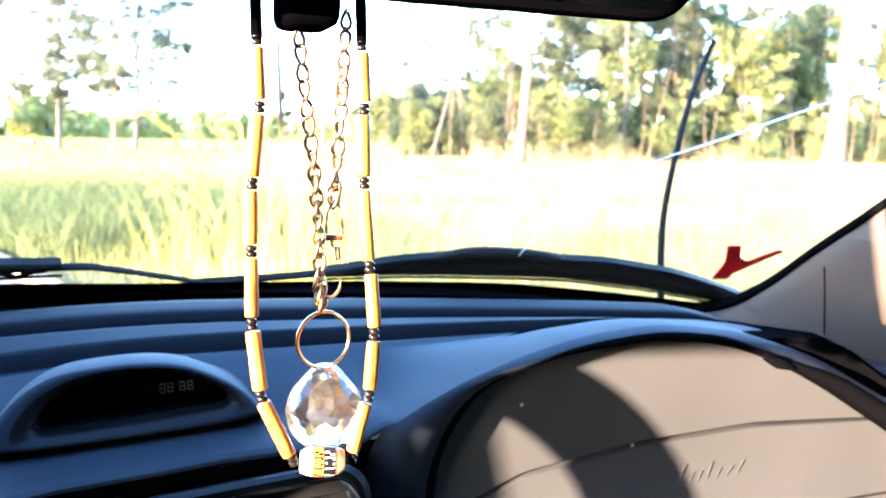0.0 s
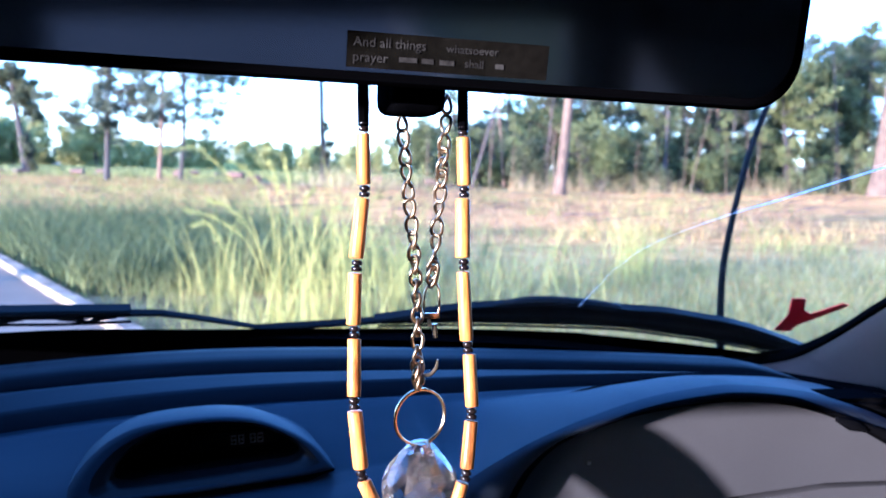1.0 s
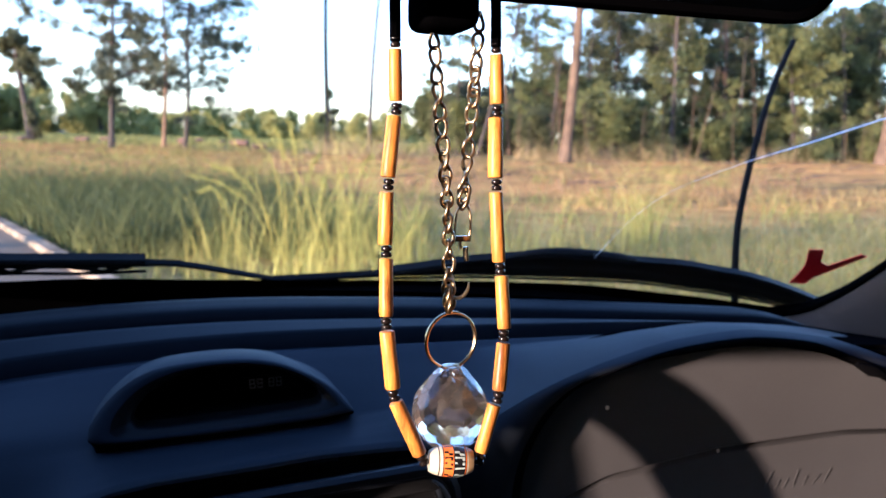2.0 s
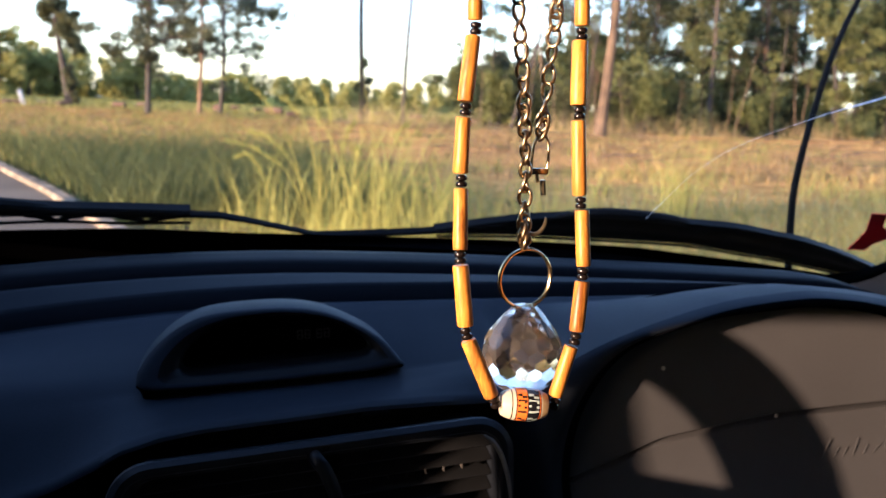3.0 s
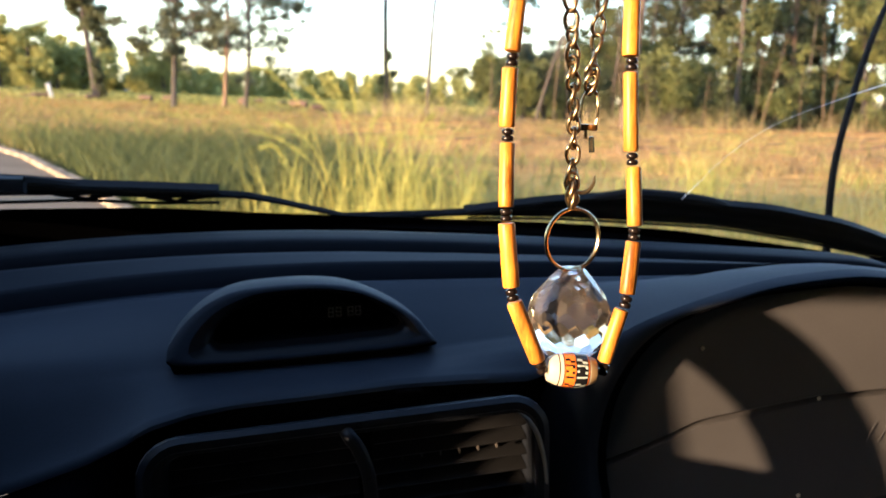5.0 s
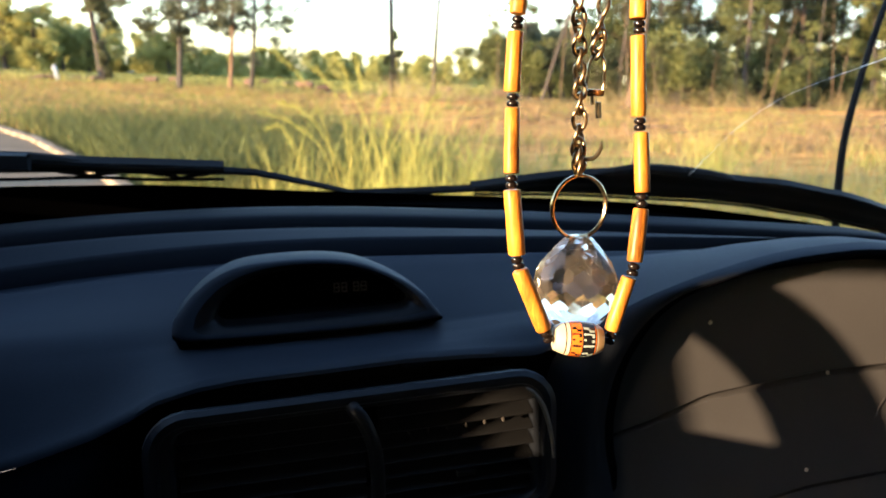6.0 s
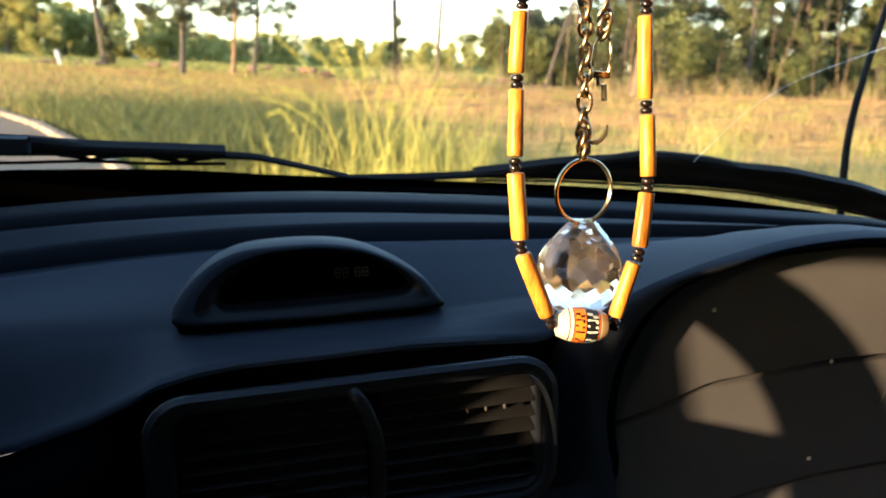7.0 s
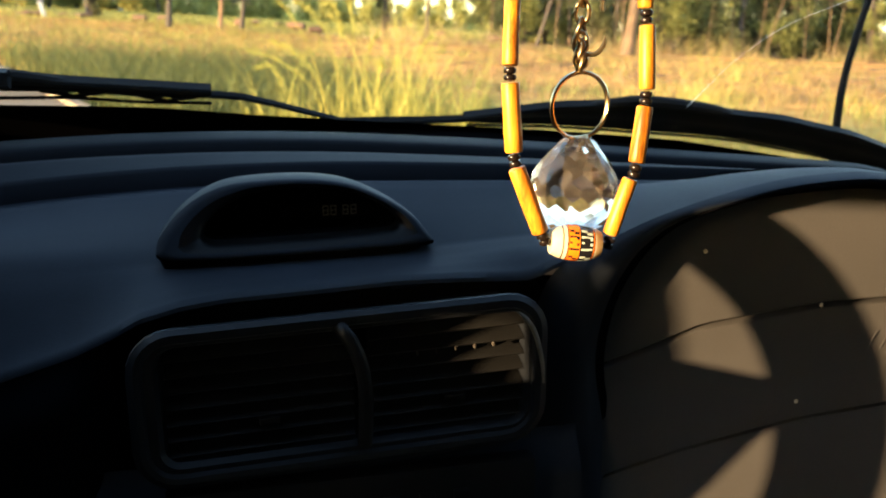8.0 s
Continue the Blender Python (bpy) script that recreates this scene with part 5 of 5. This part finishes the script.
def tree(seed, x, y, height, radius, bark, leaf, label, bare=0.5, spread=2.5, clumps=40, per=70, leaf_size=0.16, lean=(0, 0), clump_r=0.7, crown_top=1.0, category="tree", limbs=14):
    """A trunk with limbs, and a crown of clumps at their ends; bare is the part of the trunk without limbs."""
    rng = np.random.default_rng(seed)
    z0 = land(x, y) - 0.1
    t = thing("tree", (x, y, z0), label, category)
    bm = bmesh.new()
    top = Vector((x + lean[0], y + lean[1], z0 + height))
    trunk = curve_points([(x, y, z0), Vector((x, y, z0)).lerp(top, 0.35) + Vector(rng.normal(size=3) * (0.02, 0.02, 0)) * height * 0.3, Vector((x, y, z0)).lerp(top, 0.7) + Vector(rng.normal(size=3) * (0.02, 0.02, 0)) * height * 0.3, top], 24)
    tube(trunk, [radius * (1.35 if k == 0 else 1.12 if k == 1 else 1.0 - 0.75 * (k / 23) ** 1.3) for k in range(24)], 10, bm)
    ends = []
    for k in range(limbs):
        f = bare + (1 - bare) * (k + rng.random()) / limbs
        p = trunk[min(int(f * 23), 23)]
        a = rng.random() * 2 * math.pi
        reach = spread * (0.45 + 0.75 * rng.random()) * (1.1 - 0.75 * max(f - bare, 0) / (1 - bare + 1e-6) * crown_top)
        e = p + Vector((reach * math.cos(a), reach * math.sin(a), reach * rng.uniform(0.05, 0.55)))
        pts = limb(bm, p, e, radius * 0.32 * (1.1 - f * 0.6), 0.012, rng)
        ends += [pts[5], pts[7], pts[8]]
        for _ in range(2):
            e2 = pts[5] + Vector(rng.normal(size=3) * reach * 0.3)
            q = limb(bm, pts[4], e2, radius * 0.1, 0.008, rng, sides=5)
            ends.append(q[-1])
    part("trunk", bm, bark, t)
    if leaf and clumps:
        picks = rng.integers(0, len(ends), clumps)
        cs = np.array([ends[i] for i in picks]) + rng.normal(size=(clumps, 3)) * clump_r * 0.5
        v, f = leaf_cloud(rng, cs, clump_r * (0.5 + 0.8 * rng.random(clumps)), per, leaf_size)
        v = v - np.array(BASE[t.name])
        raw_part("crown", v.tolist(), f.tolist(), leaf, t)
    return t


def shrub(seed, x, y, height, width, leaf, label, per=80, clumps=22, leaf_size=0.14):
    rng = np.random.default_rng(seed)
    z0 = land(x, y) - 0.05
    t = thing("shrub", (x, y, z0), label, "shrub")
    bm = bmesh.new()
    ends = []
    for _ in range(9):
        a = rng.random() * 2 * math.pi
        e = Vector((x + width * 0.5 * rng.random() * math.cos(a), y + width * 0.5 * rng.random() * math.sin(a), z0 + height * rng.uniform(0.45, 0.95)))
        pts = limb(bm, (x + 0.1 * math.cos(a), y + 0.1 * math.sin(a), z0), e, 0.04, 0.008, rng, sides=5)
        ends += [pts[4], pts[6], pts[8]]
    part("stems", bm, BARK, t)
    cs = np.array([ends[i] for i in rng.integers(0, len(ends), clumps)]) + rng.normal(size=(clumps, 3)) * np.array([width, width, height]) * 0.12
    cs[:, 2] = np.maximum(cs[:, 2], z0 + 0.15)
    v, f = leaf_cloud(rng, cs, width * 0.2 * (0.6 + 0.8 * rng.random(clumps)), per, leaf_size, 0.8)
    raw_part("crown", (v - np.array(BASE[t.name])).tolist(), f.tolist(), leaf, t)
    return t


def build_trees():
    tree(11, -9.4, 61.9, 6.6, 0.24, BARK, LEAF_DARK, "dark narrow dead tree with a small ragged crown", 0.55, 1.25, 60, 90, 0.15, (-0.9, 0), 0.45, 0.4)
    shrub(10, -9.3, 61.6, 3.4, 1.1, LEAF_DARK, "dark vine wrapped round the foot of a narrow tree", 80, 24)
    tree(12, -3.6, 48.1, 10.5, 0.14, BARK, LEAF_PINE, "tall pine with an open dark crown", 0.20, 3.9, 300, 60, 0.105, (0.2, 0), 0.45, 0.25, limbs=34)
    tree(13, -1.1, 50.0, 12.0, 0.115, BARK_RED, LEAF_PINE, "tall bare reddish pine trunk", 0.85, 1.5, 18, 60, 0.14, (0.05, 0), 0.6)
    tree(14, 0.0, 52.3, 9.6, 0.13, BARK, LEAF_PINE, "grey-barked tree with a wide airy crown", 0.26, 3.9, 240, 55, 0.10, (0.5, 0), 0.45, 0.2, limbs=32)
    tree(15, 8.62, 55.0, 15.0, 0.20, BARK, LEAF_PINE, "tall bare pine trunk wrapped by a vine", 0.85, 1.5, 16, 60, 0.14, (-0.45, 0), 0.6)
    tree(16, 10.1, 50.0, 15.0, 0.13, BARK, LEAF_PINE, "thin leaning bare pine trunk", 0.85, 1.2, 12, 60, 0.14, (0.65, 0), 0.5)
    tree(17, 18.05, 40.5, 15.0, 0.27, BARK_PALE, LEAF_OAK, "thick pale leaning pine trunk lit by low sun", 0.75, 2.5, 26, 70, 0.16, (0.75, 0), 0.8)
    tree(18, 36.7, 39.6, 18.0, 0.58, BARK_PALE, LEAF_OAK, "very thick pale sunlit tree trunk", 0.75, 3.0, 26, 70, 0.18, (1.2, 0), 0.9)
    shrub(19, 8.6, 54.6, 3.9, 0.9, LEAF_DARK, "vine and brush round the foot of a bare pine", 60, 14)
    rng = np.random.default_rng(5)
    # wood on the right: light put into leaf colours, sunlit in front, darker behind
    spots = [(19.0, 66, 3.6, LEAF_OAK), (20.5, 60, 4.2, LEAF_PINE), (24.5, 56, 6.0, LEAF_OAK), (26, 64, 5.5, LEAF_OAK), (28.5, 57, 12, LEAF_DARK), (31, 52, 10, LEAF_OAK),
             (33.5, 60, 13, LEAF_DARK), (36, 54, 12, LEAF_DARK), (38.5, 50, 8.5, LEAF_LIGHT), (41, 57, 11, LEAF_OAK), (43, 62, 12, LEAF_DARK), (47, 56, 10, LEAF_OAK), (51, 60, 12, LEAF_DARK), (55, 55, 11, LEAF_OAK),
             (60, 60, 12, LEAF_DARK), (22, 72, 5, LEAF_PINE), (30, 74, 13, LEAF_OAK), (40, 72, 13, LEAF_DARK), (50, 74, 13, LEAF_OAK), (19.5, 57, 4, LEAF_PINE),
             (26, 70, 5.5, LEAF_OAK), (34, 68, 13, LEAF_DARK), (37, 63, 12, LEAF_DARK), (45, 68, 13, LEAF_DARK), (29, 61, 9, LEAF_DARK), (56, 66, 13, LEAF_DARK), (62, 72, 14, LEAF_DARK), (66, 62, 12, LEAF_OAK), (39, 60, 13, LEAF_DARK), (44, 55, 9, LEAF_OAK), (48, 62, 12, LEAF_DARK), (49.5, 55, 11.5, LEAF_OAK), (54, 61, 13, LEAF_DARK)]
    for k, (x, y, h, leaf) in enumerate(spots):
        tree(100 + k, x, y, h, 0.11 + 0.08 * rng.random(), BARK_RED if k % 5 == 2 else BARK, leaf, "leafy tree at the edge of the wood" if leaf is not LEAF_DARK else "leafy tree inside the wood, leaves darkened for shade",
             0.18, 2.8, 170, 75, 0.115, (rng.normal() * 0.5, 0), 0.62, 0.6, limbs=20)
    tree(21, 16.6, 50.0, 10.0, 0.11, BARK, LEAF_PINE, "dark leaning tree at the edge of the wood", 0.7, 1.4, 16, 50, 0.13, (2.7, 0), 0.5)
    tree(22, 16.9, 55.0, 12.0, 0.10, BARK, LEAF_OAK, "slender dark tree with a thin crown", 0.35, 1.5, 34, 45, 0.13, (0.1, 0), 0.5)
    tree(23, 29.4, 50.0, 13.0, 0.17, BARK, LEAF_PINE, "dark straight trunk standing before the wood", 0.6, 2.2, 30, 60, 0.15, (0.3, 0), 0.7)
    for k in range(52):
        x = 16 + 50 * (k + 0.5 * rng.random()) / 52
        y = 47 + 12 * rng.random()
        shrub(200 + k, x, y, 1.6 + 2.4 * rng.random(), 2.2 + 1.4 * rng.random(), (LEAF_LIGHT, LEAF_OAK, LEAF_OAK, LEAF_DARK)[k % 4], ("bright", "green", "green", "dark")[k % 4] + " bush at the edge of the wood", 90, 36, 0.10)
    # thin saplings and brush stems in front of the wood
    for k in range(26):
        x, y = 12 + 40 * (k + rng.random()) / 26, 44 + 4 * rng.random()
        tree(330 + k, x, y, 3.0 + 3.5 * rng.random(), 0.022 + 0.02 * rng.random(), BARK_PALE, LEAF_LIGHT if k % 3 == 0 else None, "thin pale sapling in front of the wood", 0.45, 0.7, 10 if k % 3 == 0 else 0, 40, 0.09, limbs=6, lean=(rng.normal() * 0.6, 0), clump_r=0.3)
    # an unseen tree, added behind the car to shade part of the bare soil
    tree(360, -22.0, -1.0, 7.2, 0.22, BARK, LEAF_OAK, "unseen broad tree added behind the car for shade", 0.64, 2.2, 90, 70, 0.2, (0, 0), 0.8, 0.3)
    # bare stems standing in the wood
    for k in range(22):
        x, y = 16 + 42 * rng.random(), 50 + 10 * rng.random()
        tree(300 + k, x, y, 8 + 5 * rng.random(), 0.05 + 0.06 * rng.random(), BARK_RED if k % 5 == 1 else BARK, None, "bare slender tree stem in the wood", 0.6, 1.0, 0, 0, limbs=6, lean=(rng.normal() * 0.8, 0))


def build_far_woods():
    """The line of trees beyond the field, and taller clumps on the left: past counting."""
    rng = np.random.default_rng(21)
    cs, rs = [], []
    for k in range(420):
        x = -80 + 270 * rng.random()
        y = 118 + 25 * rng.random()
        h = 2.3 + 1.7 * rng.random() + (2.4 if x < -12 else 0)
        if abs(x + 0.12 * y) < 1.8 and y < 133:
            continue
        for z in np.arange(0.6, h, 0.9):
            w = 1.5 * (1 - 0.5 * (z / h))
            cs.append((x + rng.normal() * 0.5, y + rng.normal() * 0.5, z))
            rs.append(w)
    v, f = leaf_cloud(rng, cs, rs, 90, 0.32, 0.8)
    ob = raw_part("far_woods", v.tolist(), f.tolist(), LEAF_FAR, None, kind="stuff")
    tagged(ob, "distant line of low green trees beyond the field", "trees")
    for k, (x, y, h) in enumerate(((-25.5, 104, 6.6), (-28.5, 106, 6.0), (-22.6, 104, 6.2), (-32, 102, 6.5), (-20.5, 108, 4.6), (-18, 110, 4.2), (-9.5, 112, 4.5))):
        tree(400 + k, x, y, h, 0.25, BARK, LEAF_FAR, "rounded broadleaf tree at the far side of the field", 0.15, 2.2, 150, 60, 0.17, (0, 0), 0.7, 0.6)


def blades(rng, n, sample, height, width, bend, seg=3):
    """Grass blades as bent tapering strips; sample gives n places."""
    xy = sample(n)
    x, y = xy[:, 0], xy[:, 1]
    z = np.array([land(a, b) for a, b in zip(x, y)]) - 0.01
    h = height * (0.45 + 0.8 * rng.random(len(x)))
    a = rng.random(len(x)) * 2 * np.pi
    lean = bend * h * (0.3 + rng.random(len(x)))
    dx, dy = np.cos(a) * lean, np.sin(a) * lean
    b = rng.random(len(x)) * 2 * np.pi
    wx, wy = np.cos(b) * width, np.sin(b) * width
    verts = []
    for k in range(seg + 1):
        f = k / seg
        px, py, pz = x + dx * f ** 2, y + dy * f ** 2, z + h * f * (1 - 0.25 * bend * f)
        w = 1 - 0.85 * f
        verts += [np.stack([px - wx * w, py - wy * w, pz], 1), np.stack([px + wx * w, py + wy * w, pz], 1)]
    m = len(x)
    v = np.stack(verts, 1).reshape(-1, 3)
    per = 2 * (seg + 1)
    base = np.arange(m)[:, None] * per
    f = np.concatenate([base + np.array([2 * k, 2 * k + 1, 2 * k + 3, 2 * k + 2]) for k in range(seg)], 0)
    return v, f


def build_grass():
    rng = np.random.default_rng(31)
    def field(x0, x1, y0, y1, power=1.6, keep=None):
        def sample(n):
            y = y0 + (y1 - y0) * rng.random(n * 2) ** power
            wide = 0.25 + (y - y0) / (y1 - y0)
            x = np.interp(rng.random(n * 2), [0, 1], [0, 1])
            x = x0 * np.minimum(wide, 1) - 1.0 + x * ((x1 - x0) * np.minimum(wide, 1) + 2.0)
            ok = x > np.array([edge_of_road(t) for t in y]) + 0.12
            if keep:
                ok &= keep(x, y)
            return np.stack([x[ok], y[ok]], 1)[:n]
        return sample
    def patchy(scale, level, off):
        return lambda x, y: np.array([noise.noise(Vector((a * scale, b * scale, off))) > level for a, b in zip(x, y)])
    def clumped(count, spread, x0, x1, y0, y1):
        cy = y0 + (y1 - y0) * rng.random(count) ** 1.4
        cx = x0 + (x1 - x0) * rng.random(count) * (0.35 + 0.65 * (cy - y0) / (y1 - y0)) - (1 - (cy - y0) / (y1 - y0)) * x0 * 0.5
        size = spread * (0.4 + 1.2 * rng.random(count))
        def sample(n):
            k = rng.integers(0, count, n)
            xy = np.stack([cx[k], cy[k]], 1) + rng.normal(size=(n, 2)) * size[k][:, None]
            return xy[xy[:, 0] > np.array([edge_of_road(t) for t in xy[:, 1]]) + 0.12]
        return sample
    sets = [("weed_clumps", 3800, clumped(150, 0.32, -12, 34, 11, 46), 0.42, 0.011, 0.8, GRASS_GREEN, "clumps of green weeds scattered over the bare soil"),
            ("brown_stubble", 7000, clumped(160, 0.45, -14, 40, 14, 52), 0.34, 0.014, 0.9, STUBBLE, "brown dead weeds scattered over the bare soil"),
            ("green_grass", 26000, field(-9, 22, 2.6, 24, 1.5, lambda x, y: (y + 1.1 * np.minimum(x, 7) < 14.5 + 4 * np.sin(x * 0.9) * np.sin(y * 0.7 + 1)) | (y < 8.0 + 1.5 * np.sin(x * 1.3))), 0.33, 0.004, 0.7, GRASS_GREEN, "tall green grass in front of the car"),
            ("tall_straw", 1500, field(-2, 14, 3.2, 12, 1.3, patchy(0.35, 0.2, 3)), 0.8, 0.004, 0.45, GRASS_STRAW, "tall yellow straw stalks among the grass"),
            ("dark_weeds", 12000, field(-8, 8, 8, 17, 1.0, lambda x, y: (x > -4.5 + (17 - y) * 0.3) & (x < 2.2 - (y - 8) * 0.12)), 0.62, 0.008, 0.8, GRASS_DARK, "patch of dark green weeds on the verge"),
            ("dry_grass", 7500, field(-20, 60, 14, 50, 1.2, patchy(0.12, -0.05, 8)), 0.32, 0.012, 0.8, GRASS_DRY, "short dry grass on the bare soil"),
            ("field_grass", 12000, field(-70, 50, 55, 110, 1.0), 0.25, 0.05, 0.6, GRASS_GREEN, "short grass of the far field"),
            ("pasture_grass", 9000, lambda n: np.stack([(lambda y: [-0.30 * y - 2 + (0.36 * y + 3) * rng.random(n), y])(17 + 40 * rng.random(n))], 0)[0].T, 0.26, 0.013, 0.8, GRASS_GREEN, "low yellow-green grass on the open field"),
            ("reeds", 2600, field(8, 62, 42, 50, 1.0, patchy(0.22, 0.08, 5)), 1.35, 0.013, 0.8, DRY_BRUSH, "tall pale dead brush along the edge of the wood"),
            ("verge_grass", 11000, lambda n: np.stack([1.6 + 9.5 * rng.random(n), 3.2 + 7.3 * rng.random(n) ** 1.2], 1), 0.36, 0.0045, 0.8, GRASS_VERGE, "soft verge grass beside the car, greyed for shade")]
    for name, n, sample, h, w, bend, mat, label in sets:
        v, f = blades(rng, n, sample, h, w, bend)
        tagged(raw_part(name, v.tolist(), f.tolist(), mat, None, kind="stuff"), label, "grass")


def grass_tuft(seed, x, y, h, n, label):
    rng = np.random.default_rng(seed)
    t = thing("grass_tuft", (x, y, land(x, y)), label, "grass", group="tufts of tall grass")
    v, f = blades(rng, n, lambda m: np.stack([x + rng.normal(size=m) * 0.12, y + rng.normal(size=m) * 0.12], 1), h, 0.0042, 0.42, 5)
    raw_part("stalks", (v - np.array(BASE[t.name])).tolist(), f.tolist(), GRASS_STRAW, t)


build_trees()
build_far_woods()
build_grass()
for k, (x, y, h) in enumerate(((0.95, 6.0, 1.5), (1.2, 6.3, 1.3), (0.6, 5.6, 1.1), (1.7, 6.8, 1.1), (0.2, 7.0, 0.9), (4.6, 8.2, 1.15), (4.9, 8.6, 0.9))):
    grass_tuft(500 + k, x, y, h, 60, "tall clump of yellow-green grass stalks near the car")


def seeding_stalk(seed, x, y, h, reach, droop, label):
    """One tall grass stalk that arches over, with a loose plume of bristles along its upper third."""
    rng = np.random.default_rng(seed)
    z0 = land(x, y) - 0.02
    t = thing("grass_stalk", (x, y, z0), label, "grass", group="tall seeding stalks")
    pts = curve_points([(x, y, z0), (x + reach * 0.10, y, z0 + h * 0.36), (x + reach * 0.32, y, z0 + h * 0.74), (x + reach * 0.66, y + 0.04, z0 + h * (0.93 + 0.04 * droop)), (x + reach, y + 0.06, z0 + h * (1 - 0.04 * droop))], 40)
    part("stalk", tube(pts, [0.0052 - 0.0040 * k / 39 for k in range(40)], 6), GRASS_STRAW, t)
    verts, faces = [], []
    for k in range(110):
        i = int(22 + 17 * (k / 110))
        p, way = pts[i], (pts[min(i + 1, 39)] - pts[i - 1]).normalized()
        out = (way + Vector(rng.normal(size=3) * 0.32)).normalized()
        side = out.cross(Vector(rng.normal(size=3))).normalized() * 0.0026
        tip = p + out * float(rng.uniform(0.04, 0.085))
        n = len(verts)
        verts += [tuple(q - Vector((x, y, z0))) for q in (p - side, p.lerp(tip, 0.5) - side, tip, p.lerp(tip, 0.5) + side)]
        faces.append((n, n + 1, n + 2, n + 3))
    raw_part("plume", verts, faces, GRASS_STRAW, t)


for k, (x, y, h, reach, droop) in enumerate(((0.74, 6.2, 1.29, -0.08, 0), (0.68, 6.15, 1.25, -0.38, 0), (0.62, 6.3, 1.36, -0.80, 1), (0.60, 6.1, 0.98, -0.48, 0), (0.75, 6.25, 1.04, 0.13, 0),
                                             (0.67, 6.35, 1.23, -0.08, 0), (0.60, 6.0, 0.91, -0.62, 0), (0.87, 6.2, 0.88, 0.06, 1), (1.15, 6.6, 1.05, 0.22, 0), (0.35, 6.4, 0.80, -0.30, 1))):
    seeding_stalk(540 + k, x, y, h, reach, droop, "tall arching yellow grass stalk with a loose plume" if droop else "tall upright yellow grass stalk with a loose plume")

# ---------------------------------------------------------------- small far things
def build_house():
    h = thing("house", (-15.9, 131, 0), "small white house half hidden by far trees", "house")
    part("wall", box((-16.3, 129, 0), (-15.2, 133, 1.9)), WHITE_WALL, h)
    rows = [[Vector((x, y, z)) for x, z in ((-16.45, 1.85), (-15.75, 2.45), (-15.05, 1.85))] for y in (128.7, 133.3)]
    part("roof", solid(sheet(rows), 0.1), WHITE_WALL, h, "pale sheet-metal roof")


def build_log(seed, x, y, length, r, ang):
    rng = np.random.default_rng(seed)
    t = thing("log", (x, y, land(x, y)), "dead brown stump or log lying on the cleared field", "log", group="logs on the field")
    d = Vector((math.cos(ang), math.sin(ang), 0.05)) * length / 2
    c = Vector((x, y, land(x, y) + r * 0.8))
    pts = curve_points([c - d, c + Vector((0, 0, 0.05)), c + d], 8)
    part("wood", tube(pts, [r * (0.8 + 0.35 * rng.random()) for _ in range(8)], 8), DEADWOOD, t)


build_house()
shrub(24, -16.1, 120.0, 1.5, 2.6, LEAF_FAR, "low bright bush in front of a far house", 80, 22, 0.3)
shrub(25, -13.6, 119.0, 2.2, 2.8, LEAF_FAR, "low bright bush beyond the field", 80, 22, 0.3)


def lean(bm):
    """Tilts a thing a little to one side about its foot."""
    bmesh.ops.rotate(bm, verts=bm.verts, cent=(-11.9, 60.6, 0), matrix=Matrix.Rotation(radians(-14), 3, "Y"))
    return bm


post = thing("utility_box", (-11.9, 60.6, 0), "small pale grey metal utility box leaning in the field", "utility box")
part("casing", lean(box((-12.0, 60.4, -0.1), (-11.78, 60.7, 0.88), 0.03)), GREY_METAL, post)
part("lid", lean(box((-12.03, 60.37, 0.88), (-11.75, 60.73, 0.94), 0.02)), GREY_METAL, post)


def build_branches():
    """Sticks and torn branches strewn over the cleared soil: past counting."""
    rnd = random.Random(17)
    bm = bmesh.new()
    for _ in range(240):
        y = 19 + 31 * rnd.random() ** 0.8
        x = y * rnd.uniform(-0.12, 0.95)
        a, n = rnd.gauss(0.0, 0.35), rnd.uniform(0.3, 1.5)
        r = rnd.uniform(0.008, 0.03)
        z = land(x, y) + r * 0.6
        way = Vector((math.cos(a), math.sin(a), rnd.uniform(0.0, 0.12)))
        tube([Vector((x, y, z)), Vector((x, y, z)) + way * n * 0.5 + Vector((0, 0, rnd.uniform(0, 0.06))), Vector((x, y, z)) + way * n], [r, r * 0.9, r * 0.4], 5, bm)
    v = [q.co[:] for q in bm.verts]
    bm.verts.index_update()
    f = [[q.index for q in face.verts] for face in bm.faces]
    bm.free()
    tagged(raw_part("fallen_branches", v, f, DEADWOOD, None, kind="stuff"), "fallen sticks and torn branches strewn on bare soil", "branches")


build_branches()
rng_l = random.Random(9)
for k in range(16):
    build_log(600 + k, rng_l.uniform(-14, 16), rng_l.uniform(54, 74), rng_l.uniform(0.5, 1.3), rng_l.uniform(0.10, 0.24), rng_l.uniform(-0.6, 0.6))
